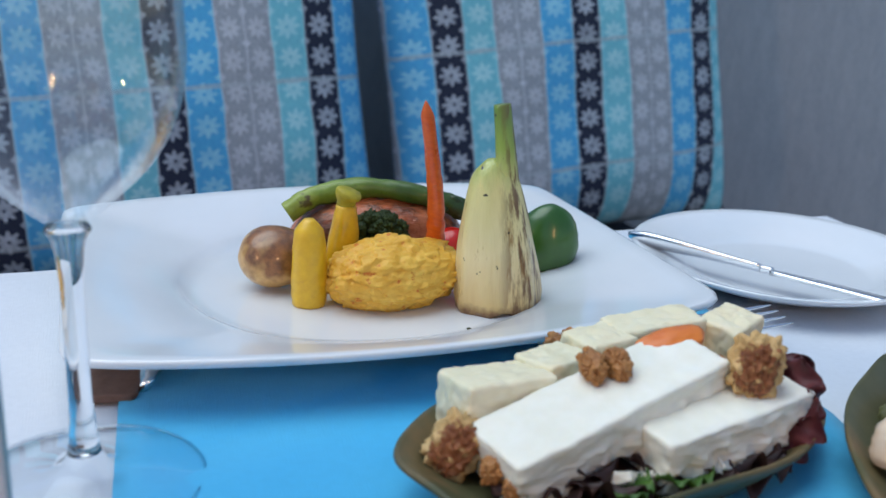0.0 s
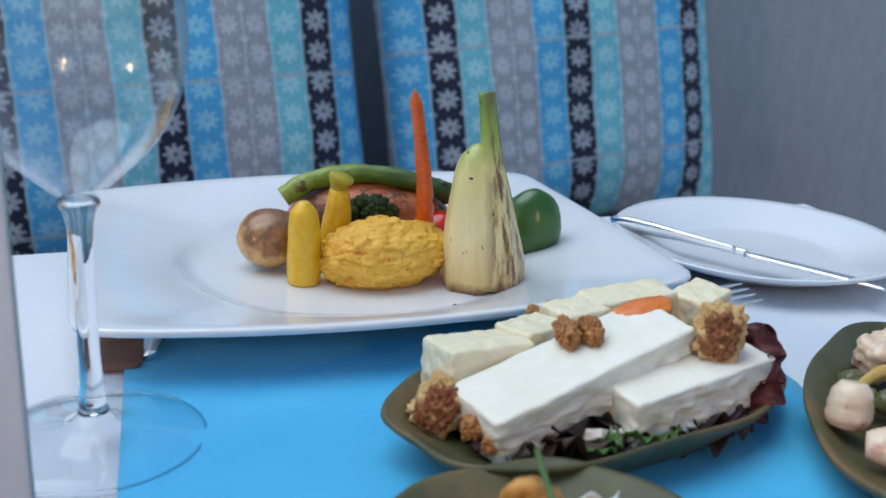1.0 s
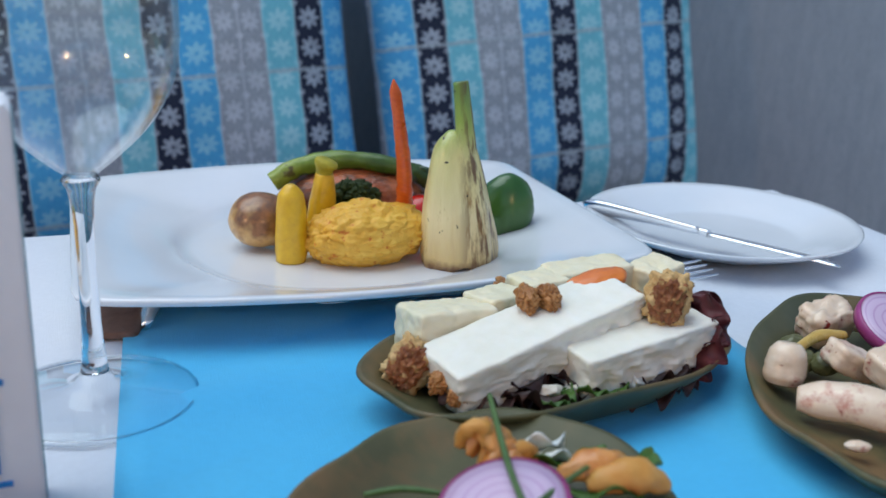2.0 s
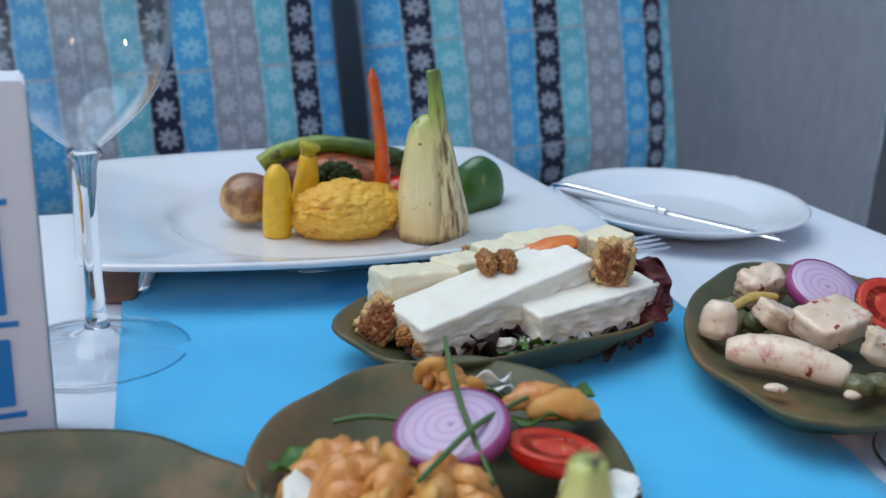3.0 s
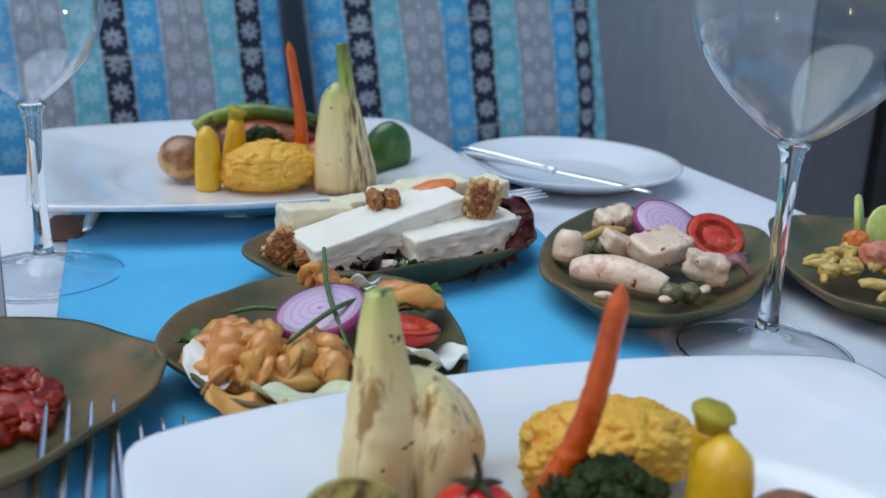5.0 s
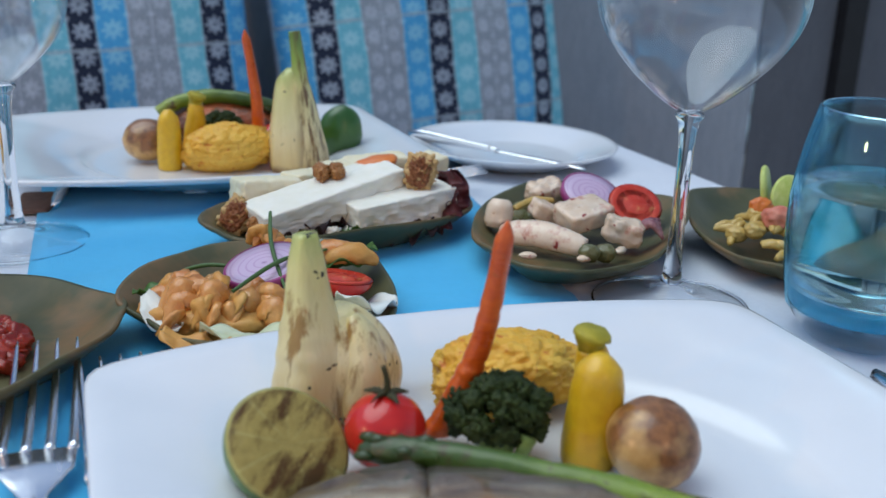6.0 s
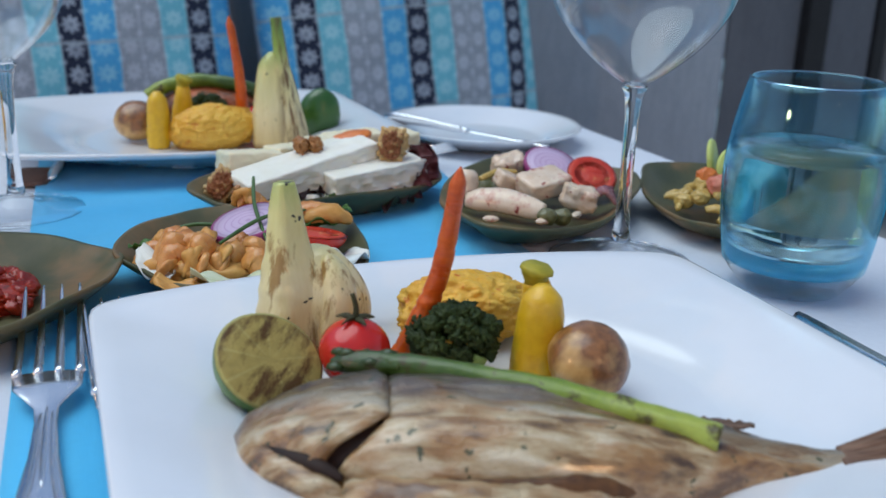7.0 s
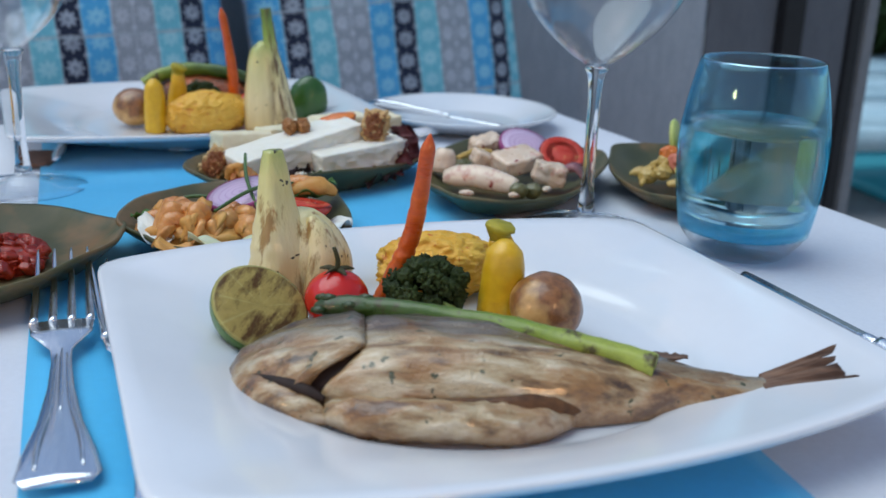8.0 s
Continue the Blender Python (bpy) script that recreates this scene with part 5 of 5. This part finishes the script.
    for i in range(nu):
        for j in (0, nv):
            bm.faces.new((top[i][j], top[i + 1][j], bottom[i + 1][j], bottom[i][j]))
    for i in (0, nu):
        for j in range(nv):
            bm.faces.new((top[i][j], top[i][j + 1], bottom[i][j + 1], bottom[i][j]))
    part("tail_fin", bm, FIN, f, "dry brown ragged tail fin")
    return f


whole_fish()


# ---- cheese dish ----
def leaf(m, material, length, width, seed, label, category, frill=0.12, curl=0.5, waves=4, name="salad_leaf", group=""):
    return thing(name, leaf_sheet(length, width, curl, frill, waves, seed), material, m, label, category, group)


for k, (x, y, turn) in enumerate(((0.100, 0.392, 20), (0.125, 0.398, 50), (0.152, 0.408, 20), (0.180, 0.426, 50), (0.110, 0.410, 100), (0.168, 0.412, 0))):
    leaf(pose(x, y, DISH + 0.0035 + 0.001 * (k % 3), 6 * (k % 3) - 6, 5, turn), LETTUCE_DARK, 0.050, 0.034, k * 1.7, "dark red lettuce leaf under the cheese", "lettuce", 0.16, 0.35, 4, "lettuce_leaf", "dark lettuce leaves")
for k, (x, y, z, ry, turn) in enumerate(((0.197, 0.437, 0.780, -62, 30), (0.201, 0.447, 0.777, -70, 70), (0.195, 0.427, 0.771, -45, 5))):
    leaf(pose(x, y, z, 15 * k, ry, turn), RADICCHIO, 0.034, 0.028, 3 + k, "frilled purple lettuce leaf standing at the dish's end", "lettuce", 0.20, 0.5, 3, "lettuce_leaf", "purple lettuce leaves")
leaf(pose(0.150, 0.393, DISH + 0.007, -20, 5, 30), GREEN_LEAF, 0.026, 0.016, 2.0, "small green herb leaf under the cheese", "herb leaf")
leaf(pose(0.130, 0.386, DISH + 0.006, -15, 0, 60), GREEN_LEAF, 0.022, 0.013, 4.0, "small green herb leaf under the cheese", "herb leaf")
leaf(pose(0.185, 0.500, 0.778, -30, -20, 40), GREEN_LEAF, 0.036, 0.024, 1.0, "green herb leaf behind the cheese cubes", "herb leaf")


def cheese(m, size, seed, material, label, rough=None):
    return thing("cheese_slice", chunk(size, seed, 0.17 if rough else 0.08, 30, 0.05 if rough else 0.09, rough), material, m, label, "cheese", "cheeses")


cheese(pose(0.1205, 0.4140, 0.7800, 5, -11, 35), (0.0520, 0.0165, 0.0105), 2, FETA, "thick slab of crumbly white cheese", (0.2, -1, -0.5))
cheese(pose(0.1650, 0.4225, 0.7745, 4, -5, 32), (0.0370, 0.0165, 0.0110), 5, FETA, "thick slab of crumbly white cheese", (0.2, -1, -0.5))
for k, (x, y, z, sx, sy, sz, turn) in enumerate(((0.080, 0.421, 0.7745, 0.021, 0.013, 0.0165, 32), (0.103, 0.443, 0.776, 0.014, 0.011, 0.0150, 45), (0.123, 0.463, 0.777, 0.013, 0.011, 0.0160, 35),
                                                 (0.149, 0.482, 0.778, 0.023, 0.010, 0.0165, 26), (0.184, 0.490, 0.778, 0.013, 0.010, 0.0160, 50))):
    cheese(pose(x, y, z, 3 * k - 6, 4 - 2 * k, turn), (sx, sy, sz), 10 + k, KASHAR, "pale yellow cheese block behind the white slabs")
for k, (x, y) in enumerate(((0.142, 0.388), (0.176, 0.404), (0.150, 0.393), (0.160, 0.397), (0.166, 0.401), (0.171, 0.404), (0.178, 0.409), (0.184, 0.413), (0.188, 0.418), (0.181, 0.408), (0.173, 0.399), (0.191, 0.421), (0.168, 0.398), (0.131, 0.385))):
    thing("cheese_crumb", chunk((0.0028 + 0.0026 * (k % 3 == 1), 0.0020 + 0.0012 * (k % 2), 0.0022 + 0.0010 * (k % 4 == 2)), k, 0.7, 5, 0.4), FETA, pose(x - 0.006, y + 0.007, DISH + 0.007, 30 * k, 20, k * 40), "crumb of white cheese on the lettuce", "cheese", "cheese crumbs")


def walnut(m, label):
    w = empty("walnut", m, label, "walnut", "walnut halves")
    for k, dx in enumerate((-0.0050, 0.0050)):
        part("lobe", blob((0.0054, 0.0088, 0.0058), 0.20, 2.0, 3 + 4 * k, 5, None, 0.30), WALNUT, w, m=pose(dx, 0, 0, 0, 0, 8 * k))
    return w


walnut(pose(0.1205, 0.4225, 0.7965, 10, 0, 15), "walnut half resting on the white cheese")
walnut(pose(0.1120, 0.4780, 0.7800, 20, 0, 40), "walnut half behind the cheese blocks")
walnut(pose(0.0840, 0.3830, 0.7690, 0, 20, -30), "walnut half beside the white cheese")


def fig(m, label):
    f = empty("dried_fig", m, label, "dried fig", "dried fig pieces")
    part("skin", chunk((0.0088, 0.0056, 0.0115), 4, 0.75, 16, 1.0), FIG, f)
    part("flesh", chunk((0.0070, 0.0024, 0.0094), 8, 0.9, 18, 1.0), FIG_FLESH, f, "seedy dark flesh", m=pose(-0.0005, -0.0056, 0.0005))
    return f


fig(pose(0.1800, 0.4290, 0.7965, -8, 12, -8), "cut dried fig standing on the white cheese")
fig(pose(0.0650, 0.3975, 0.7715, -20, 35, -15), "cut dried fig beside the cheese")
thing("walnut_piece", blob((0.008, 0.006, 0.007), 0.25, 2.5, 8, 3, None, 0.1), WALNUT, pose(0.1665, 0.4350, 0.7905), "broken walnut piece by a fig", "walnut")
thing("dried_apricot", blob((0.0155, 0.0075, 0.0042), 0.10, 1.6, 3, 4), APRICOT, pose(0.1500, 0.4470, 0.7975, 14, -10, 20), "bright orange dried apricot between the cheeses", "dried apricot")


# ---- squid salad ----
def piece(name, m, size, seed, material, label, category, group="", bumpy=0.10, level=4):
    return thing(name, blob(size, bumpy, 1.6, seed, level), material, m, label, category, group)


def strip(name, pts, radii, material, label, category, group="", flat=0.7, rough=0.07, seed=1.0):
    o = Vector(pts[0])
    bm = tube([Vector(p) - o for p in pts], radii, 18, 14, flat, rough, seed)
    return thing(name, bm, material, pose(*o), label, category, group)


SQ = "squid pieces"
strip("squid_piece", [(0.231, 0.410, 0.766), (0.232, 0.412, 0.775), (0.233, 0.414, 0.784)], [0.0075, 0.0095, 0.0092, 0.0085, 0.0050], SQUID, "pale squid tube end, pink at the tip", "squid", SQ, 1.0)
thing("squid_piece", chunk((0.0130, 0.0090, 0.0090), 3, 0.22, 12, 0.5), SQUID, pose(0.268, 0.471, 0.773, 10, -10, 25), "pale knobbly squid piece with dark spots", "squid", SQ)
strip("squid_piece", [(0.232, 0.391, 0.768), (0.255, 0.381, 0.771), (0.282, 0.368, 0.767)], [0.0055, 0.0088, 0.0092, 0.0085, 0.0060], SQUID, "long pale squid strip flecked with red", "squid", SQ)
thing("squid_piece", chunk((0.0175, 0.0125, 0.0068), 7, 0.10, 12, 0.25), SQUID, pose(0.287, 0.413, 0.776, 12, -8, 30), "pale squid wedge lying over capers", "squid", SQ)
thing("squid_piece", chunk((0.0135, 0.0075, 0.0060), 3, 0.12, 12, 0.35), SQUID, pose(0.266, 0.425, 0.772, 10, 25, 20), "small pale squid wedge with a browned edge", "squid", SQ)
thing("squid_piece", chunk((0.0125, 0.0085, 0.0082), 9, 0.22, 12, 0.5), SQUID, pose(0.309, 0.390, 0.772, 0, 12, -10), "pale squid crown with dark spots", "squid", SQ)
for k in range(5):
    a = -0.6 + 0.35 * k
    strip("tentacle", [(0.318, 0.392, 0.772), (0.326, 0.392 + 0.007 * math.sin(a), 0.774 + 0.004 * math.cos(a)), (0.334, 0.392 + 0.011 * math.sin(a), 0.769 + 0.002 * k)], [0.0030, 0.0024, 0.0010], TENTACLE, "curled purple squid tentacle", "squid", "squid tentacles", 1.0, 0.3, k)
strip("squid_piece", [(0.286, 0.478, 0.768), (0.306, 0.490, 0.771), (0.326, 0.486, 0.768)], [0.003, 0.0055, 0.003], SQUID, "thin pale squid sliver behind the onion", "squid", SQ)
for k, (x, y) in enumerate(((0.294, 0.364), (0.283, 0.358), (0.248, 0.437), (0.257, 0.432), (0.249, 0.455), (0.262, 0.400), (0.242, 0.425))):
    piece("caper", pose(x, y, 0.7655 + 0.0015 * (k % 2)), (0.0068, 0.0058, 0.0058) if k < 5 else (0.005, 0.004, 0.004), 11 + k, CAPER, "plump dull green caper in the squid salad", "caper", "capers", 0.12)
strip("pickled_stem", [(0.244, 0.436, 0.772), (0.258, 0.447, 0.775), (0.272, 0.452, 0.774)], [0.002, 0.003, 0.002], PICKLE, "olive green pickled stem", "pickle")
for k, (x, y) in enumerate(((0.246, 0.356), (0.280, 0.354), (0.305, 0.372), (0.243, 0.430))):
    piece("garlic_sliver", pose(x, y, 0.7650, 0, 0, 30 * k), (0.0055, 0.0032, 0.0022), 20 + k, SQUID, "small white garlic sliver", "garlic", "garlic slivers")


def onion_slice(m, r, label):
    o = empty("onion_slice", m, label, "onion", "red onion slices")
    part("rim", lathe([(r * 0.93, -0.0030), (r * 0.99, -0.0028), (r, 0.0), (r * 0.99, 0.0028), (r * 0.93, 0.0030)], 56), ONION_SKIN, o, "purple skin")
    part("flesh", lathe([(0.0005, -0.0028), (r * 0.94, -0.0028), (r * 0.94, 0.0029), (r * 0.6, 0.0026), (r * 0.3, 0.0033), (0.0005, 0.0030)], 56), ONION, o, "layered pale flesh")
    return o


onion_slice(pose(0.2980, 0.4560, 0.7775, 24, 12, 0), 0.0215, "red onion slice leaning on the squid")
onion_slice(pose(0.1030, 0.2670, 0.7835, 9, -14, 10), 0.0215, "red onion slice leaning on the salad")


def tomato_half(m, r, label):
    t = empty("tomato_half", m, label, "tomato", "cut tomatoes")
    prof = [(0.0005, -r * 0.55)] + [(r * math.sin(a), -r * 0.55 * math.cos(a)) for a in (math.pi / 2 * k / 12 for k in range(1, 13))]
    part("skin", lathe(prof, 48), TOMATO, t)
    bm = lathe([(0.0005, 0.0012), (r * 0.2, 0.0016), (r * 0.45, 0.0002), (r * 0.7, 0.0002), (r * 0.86, 0.0014), (r * 0.99, 0.0002)], 48, True)
    part("cut_face", bm, TOMATO_FLESH, t, "seedy red cut face")
    return t


tomato_half(pose(0.3255, 0.4370, 0.7770, 34, 6, 0), 0.0185, "cut tomato half leaning in the squid salad")
tomato_half(pose(0.1400, 0.2650, 0.7800, -6, 8, 20), 0.0180, "cut tomato half lying in the orange salad")


# ---- orange salad ----
ST = "dressed strips"
rng = random.Random(11)
# torn strips draped from the top of the pile down to the dish
for k in range(28):
    a = math.radians(120 + 250 * ((k * 0.382) % 1.0))
    near = 0.003 + 0.019 * rng.random()
    far = near + rng.uniform(0.014, 0.021)
    cx, cy = 0.085 + rng.uniform(-0.008, 0.008), 0.240 + rng.uniform(-0.006, 0.006)
    top = 0.7825 - 0.45 * near + rng.uniform(-0.001, 0.003)
    side = rng.uniform(-0.007, 0.007)
    ca, sa = math.cos(a), math.sin(a)
    pts = [(cx + near * ca, cy + near * 0.8 * sa, top - 0.002), (cx + (near + far) / 2 * ca - side * sa, cy + (near + far) / 2 * 0.8 * sa + side * ca, top + 0.001),
           (cx + far * ca, cy + far * 0.8 * sa, max(0.7660, top - 0.010))]
    w = rng.uniform(0.0034, 0.0062)
    strip("chicken_strip", pts, [w * 0.35, w * 0.9, w * 1.15, w * 0.9, w * 0.35], SHRIMP if k % 4 else TAN, "orange dressed meat strip folded over the salad pile", "salad strip", ST, 0.55, 0.40, k * 1.7)
thing("salad_mound", blob((0.032, 0.024, 0.010), 0.2, 2.0, 4.0, 4), TAN, pose(0.086, 0.240, 0.7680), "tan dressed shreds heaped under the strips", "salad")
# strips stacked up at the back
for k in range(11):
    u = k / 10
    x, y = 0.094 + 0.024 * u, 0.310 - 0.012 * u + rng.uniform(-0.004, 0.004)
    z = 0.770 + 0.024 * (1 - u) * rng.uniform(0.3, 1)
    a = rng.uniform(-0.8, 0.8)
    ln = rng.uniform(0.009, 0.013)
    w = rng.uniform(0.0040, 0.0056)
    strip("chicken_strip", [(x - ln * math.cos(a) * 0.6, y - ln * math.sin(a), z - 0.004), (x, y, z + 0.004), (x + ln * math.cos(a) * 0.6, y + ln * math.sin(a), z - 0.003)],
          [w * 0.5, w, w * 1.1, w * 0.6], SHRIMP if k % 3 else TAN, "orange dressed meat strip stacked at the back", "salad strip", ST, 0.60, 0.40, k * 2.3)
for k, (x, y, turn) in enumerate(((0.136, 0.296, 10), (0.145, 0.290, 40))):
    strip("chicken_strip", [(x - 0.014, y - 0.002, 0.781), (x, y, 0.785), (x + 0.014, y + 0.002, 0.780)], [0.002, 0.0055, 0.006, 0.002], TAN if k else SHRIMP, "tan dressed meat strip beside a leaf", "salad strip", ST, 0.7, 0.3, k)
for k, (x, y, z, rx, ry, turn, ln, w, mat, lab) in enumerate((
        (0.143, 0.296, 0.777, -25, -10, 30, 0.036, 0.024, GREEN_LEAF, "green salad leaf at the dish's rim"), (0.127, 0.312, 0.776, -25, 0, 20, 0.030, 0.018, GREEN_LEAF, "green salad leaf at the dish's rim"),
        (0.049, 0.259, 0.772, -10, 0, 60, 0.026, 0.018, GREEN_LEAF, "green salad leaf at the dish's tip"), (0.060, 0.228, 0.770, 10, 10, -50, 0.036, 0.016, WHITE_CABBAGE, "white cabbage shred under the strips"),
        (0.156, 0.248, 0.772, -10, 15, 40, 0.036, 0.024, WHITE_CABBAGE, "white cabbage shred by the tomato"), (0.108, 0.205, 0.772, -10, 0, 15, 0.050, 0.022, PALE_LEAF, "pale green cabbage leaf at the front"),
        (0.140, 0.226, 0.772, -10, 10, 30, 0.040, 0.024, PALE_LEAF, "pale green cabbage leaf at the front"), (0.083, 0.196, 0.770, 5, 0, -20, 0.036, 0.018, TAN, "tan dressed shred at the front"),
        (0.112, 0.318, 0.777, -45, 0, 10, 0.030, 0.022, WHITE_CABBAGE, "white cabbage leaf standing behind the strips"), (0.122, 0.314, 0.775, -40, 20, 30, 0.024, 0.016, WHITE_CABBAGE, "white cabbage leaf standing behind the strips"))):
    leaf(pose(x, y, z, rx, ry, turn), mat, ln, w, k * 1.9, lab, "salad leaf", 0.12, 0.5, 2, "salad_leaf")
for pts in (((0.057, 0.287, 0.774), (0.070, 0.287, 0.777), (0.086, 0.285, 0.777)), ((0.098, 0.318, 0.798), (0.105, 0.275, 0.792), (0.118, 0.237, 0.780)), ((0.093, 0.230, 0.784), (0.112, 0.260, 0.790), (0.134, 0.297, 0.785))):
    strip("chive", pts, [0.0009, 0.0012, 0.0011, 0.0007], CHIVE, "long green chive laid over the salad", "chive", "chives", 1.0, 0.05)


# ---- salsa ----
piece("salsa_mound", pose(-0.040, 0.202, DISH + 0.003), (0.044, 0.032, 0.0085), 2, SALSA, "mound of chopped red pepper salsa", "salsa", "", 0.25, 5)
rng = random.Random(23)
for k in range(120):
    a, q = rng.uniform(0, 6.28), rng.uniform(0, 1) ** 0.6
    x, y = -0.040 + 0.047 * q * math.cos(a), 0.203 + 0.035 * q * math.sin(a)
    z = DISH + 0.003 + 0.0095 * (1 - q * q) + rng.uniform(-0.001, 0.002)
    d = rng.uniform(0.0028, 0.0055)
    thing("pepper_chunk", chunk((d, d * 0.8, d * 0.55), k, 0.45, 4, 0.3), SALSA, pose(x, y, z, rng.uniform(0, 60), rng.uniform(0, 60), rng.uniform(0, 180)), "glossy chunk of red pepper salsa", "salsa", "salsa chunks")


# ---- pickles ----
rng = random.Random(31)
for k in range(46):
    a, q = rng.uniform(0, 6.28), rng.uniform(0, 1) ** 0.6
    x, y = 0.410 + 0.030 * q * math.cos(a), 0.408 + 0.042 * q * math.sin(a)
    z = DISH + 0.004 + 0.017 * (1 - q) + rng.uniform(0, 0.003)
    d = rng.uniform(0, 3.14)
    ln = rng.uniform(0.006, 0.013)
    if k % 6:
        strip("pickle_stick", [(x - ln * math.cos(d), y - ln * math.sin(d), z), (x, y, z + 0.002), (x + ln * math.cos(d), y + ln * math.sin(d), z)], [0.0016, 0.0030, 0.0028, 0.0014], PICKLE, "golden yellow pickled vegetable stick", "pickle", "pickles", 0.8, 0.25, k)
    else:
        piece("pickle_chunk", pose(x, y, z + 0.002), (0.007, 0.006, 0.0055), k, PICKLE, "golden yellow pickled vegetable chunk", "pickle", "pickles", 0.15)
piece("pink_pickle", pose(0.410, 0.398, 0.781), (0.011, 0.008, 0.008), 3, PINK, "pink pickled vegetable wedge", "pickle", "", 0.2)
piece("pink_pickle", pose(0.406, 0.422, 0.782), (0.008, 0.006, 0.006), 5, APRICOT, "orange pickled carrot chunk", "pickle", "", 0.2)
thing("lime_slice", lathe([(0.0005, -0.0018), (0.0165, -0.0018), (0.0178, 0.0), (0.0165, 0.0018), (0.0005, 0.0016)], 40), LIME_FRESH, pose(0.416, 0.446, 0.787, 78, 18, 62), "fresh lime slice standing in the pickles", "lime")
thing("lime_slice", lathe([(0.0005, -0.0018), (0.0165, -0.0018), (0.0178, 0.0), (0.0165, 0.0018), (0.0005, 0.0016)], 40), LIME_FRESH, pose(0.430, 0.436, 0.783, 70, -10, 30), "fresh lime slice leaning in the pickles", "lime")

thing("food_crumb", blob((0.0014, 0.001, 0.0006), 0.2, 2, 1, 2), CALYX, pose(0.068, 0.541, WELL + 0.0005), "tiny brown crumb on the white plate", "crumb")


# ---- garden beyond the screens ----
def slab(name, m, size, material, label, category, group="", bevel=0.1):
    bm = bmesh.new()
    bmesh.ops.create_cube(bm, size=1.0)
    bmesh.ops.bevel(bm, geom=bm.edges[:], offset=bevel, segments=2, affect="EDGES")
    for v in bm.verts:
        v.co = Vector((v.co.x * size[0], v.co.y * size[1], (v.co.z + 0.5) * size[2]))
    return thing(name, bm, material, m, label, category, group)


def lounger(m):
    b = empty("sun_lounger", m, "low pale blue canvas sun lounger on the terrace", "sun lounger", "sun loungers")
    for name, x, sx, z, h, mat, ry in (("mattress", 0.0, 1.30, 0.28, 0.09, LOUNGER, 0), ("backrest", 0.90, 0.62, 0.42, 0.08, LOUNGER, -28)):
        bm = bmesh.new()
        bmesh.ops.create_cube(bm, size=1.0)
        bmesh.ops.bevel(bm, geom=bm.edges[:], offset=0.12, segments=3, affect="EDGES")
        for v in bm.verts:
            v.co = Vector((v.co.x * sx, v.co.y * 0.6, v.co.z * h))
        part(name, bm, mat, b, m=pose(x, 0, z, 0, ry, 0))
    for x in (-0.55, 0.55):
        for y in (-0.25, 0.25):
            part("leg", tube([(x, y, 0), (x, y, 0.25)], [0.02, 0.02], 3, 8), POSTGREY, b)
    return b


lounger_one = lounger(pose(2.0, 3.35, 0, 0, 0, 10))
for x, y in ((2.25, 4.15), (2.5, 4.95), (3.3, 3.5), (3.6, 4.5)):
    copy_thing(lounger_one, pose(x, y, 0, 0, 0, 10))
slab("pool", pose(4.4, 4.1, 0.004, 0, 0, 10), (5.0, 3.0, 0.05), POOL, "strip of teal pool water beyond the loungers", "pool", "", 0.02)


def shrub(m, r, h, seed, label):
    t = empty("garden_tree", m, label, "tree", "garden trees")
    part("trunk", tube([(0, 0, 0), (0.05, 0.02, h * 0.3), (0.0, 0.0, h * 0.6)], [0.09, 0.06, 0.03], 8, 10, 1, 0.2, seed), BARK, t)
    rng = random.Random(seed)
    bm = bmesh.new()
    for k in range(4200):
        d = Vector((rng.gauss(0, 1), rng.gauss(0, 1), rng.gauss(0, 0.8))).normalized() * (rng.uniform(0.35, 1) ** 0.5)
        c = Vector((d.x * r, d.y * r, h * 0.62 + d.z * h * 0.42)) * (1 + 0.18 * noise.noise(d * 3))
        s = rng.uniform(0.05, 0.11)
        u = Vector((rng.gauss(0, 1), rng.gauss(0, 1), rng.gauss(0, 1))).normalized()
        w = u.orthogonal().normalized()
        bm.faces.new([bm.verts.new(c + u * s), bm.verts.new(c + w * s * 0.4), bm.verts.new(c - u * s), bm.verts.new(c - w * s * 0.4)])
    part("crown", bm, LEAFY, t)
    return t


for k, (x, y, r, h) in enumerate(((2.75, 5.7, 0.75, 1.25), (3.6, 6.3, 0.8, 1.4), (4.5, 6.6, 0.8, 1.3), (2.6, 7.4, 0.9, 1.3), (3.9, 7.9, 1.1, 1.7), (5.2, 7.6, 1.0, 1.5), (3.4, 10.5, 1.4, 1.7), (6.2, 10.0, 1.6, 1.9))):
    shrub(pose(x, y, 0), r, h, k + 3, "leafy garden tree beyond the terrace pool")


# ---- lamps of the terrace, seen mirrored in the glasses ----
def terrace_lamp(x, y, z):
    l = empty("terrace_lamp", pose(x, y, 0), "warm glowing terrace lamp on a thin black pole", "lamp", "terrace lamps")
    part("bulb", blob((0.035, 0.035, 0.05), 0.0, 1, 1, 3), BULB, l, "glowing warm bulb", m=pose(0, 0, z))
    part("socket", lathe([(0.0005, z - 0.09), (0.02, z - 0.09), (0.022, z - 0.05), (0.0005, z - 0.05)], 20), BLACK, l)
    part("pole", tube([(0, 0, 0), (0, 0, z - 0.088)], [0.012, 0.012], 3, 10), BLACK, l)
    part("foot_plate", lathe([(0.0005, 0.0), (0.12, 0.0), (0.12, 0.008), (0.0005, 0.012)], 28), BLACK, l)
    return l


terrace_lamp(0.95, -1.55, 1.75)
terrace_lamp(1.05, -1.95, 1.62)
terrace_lamp(-1.15, -0.65, 1.28)
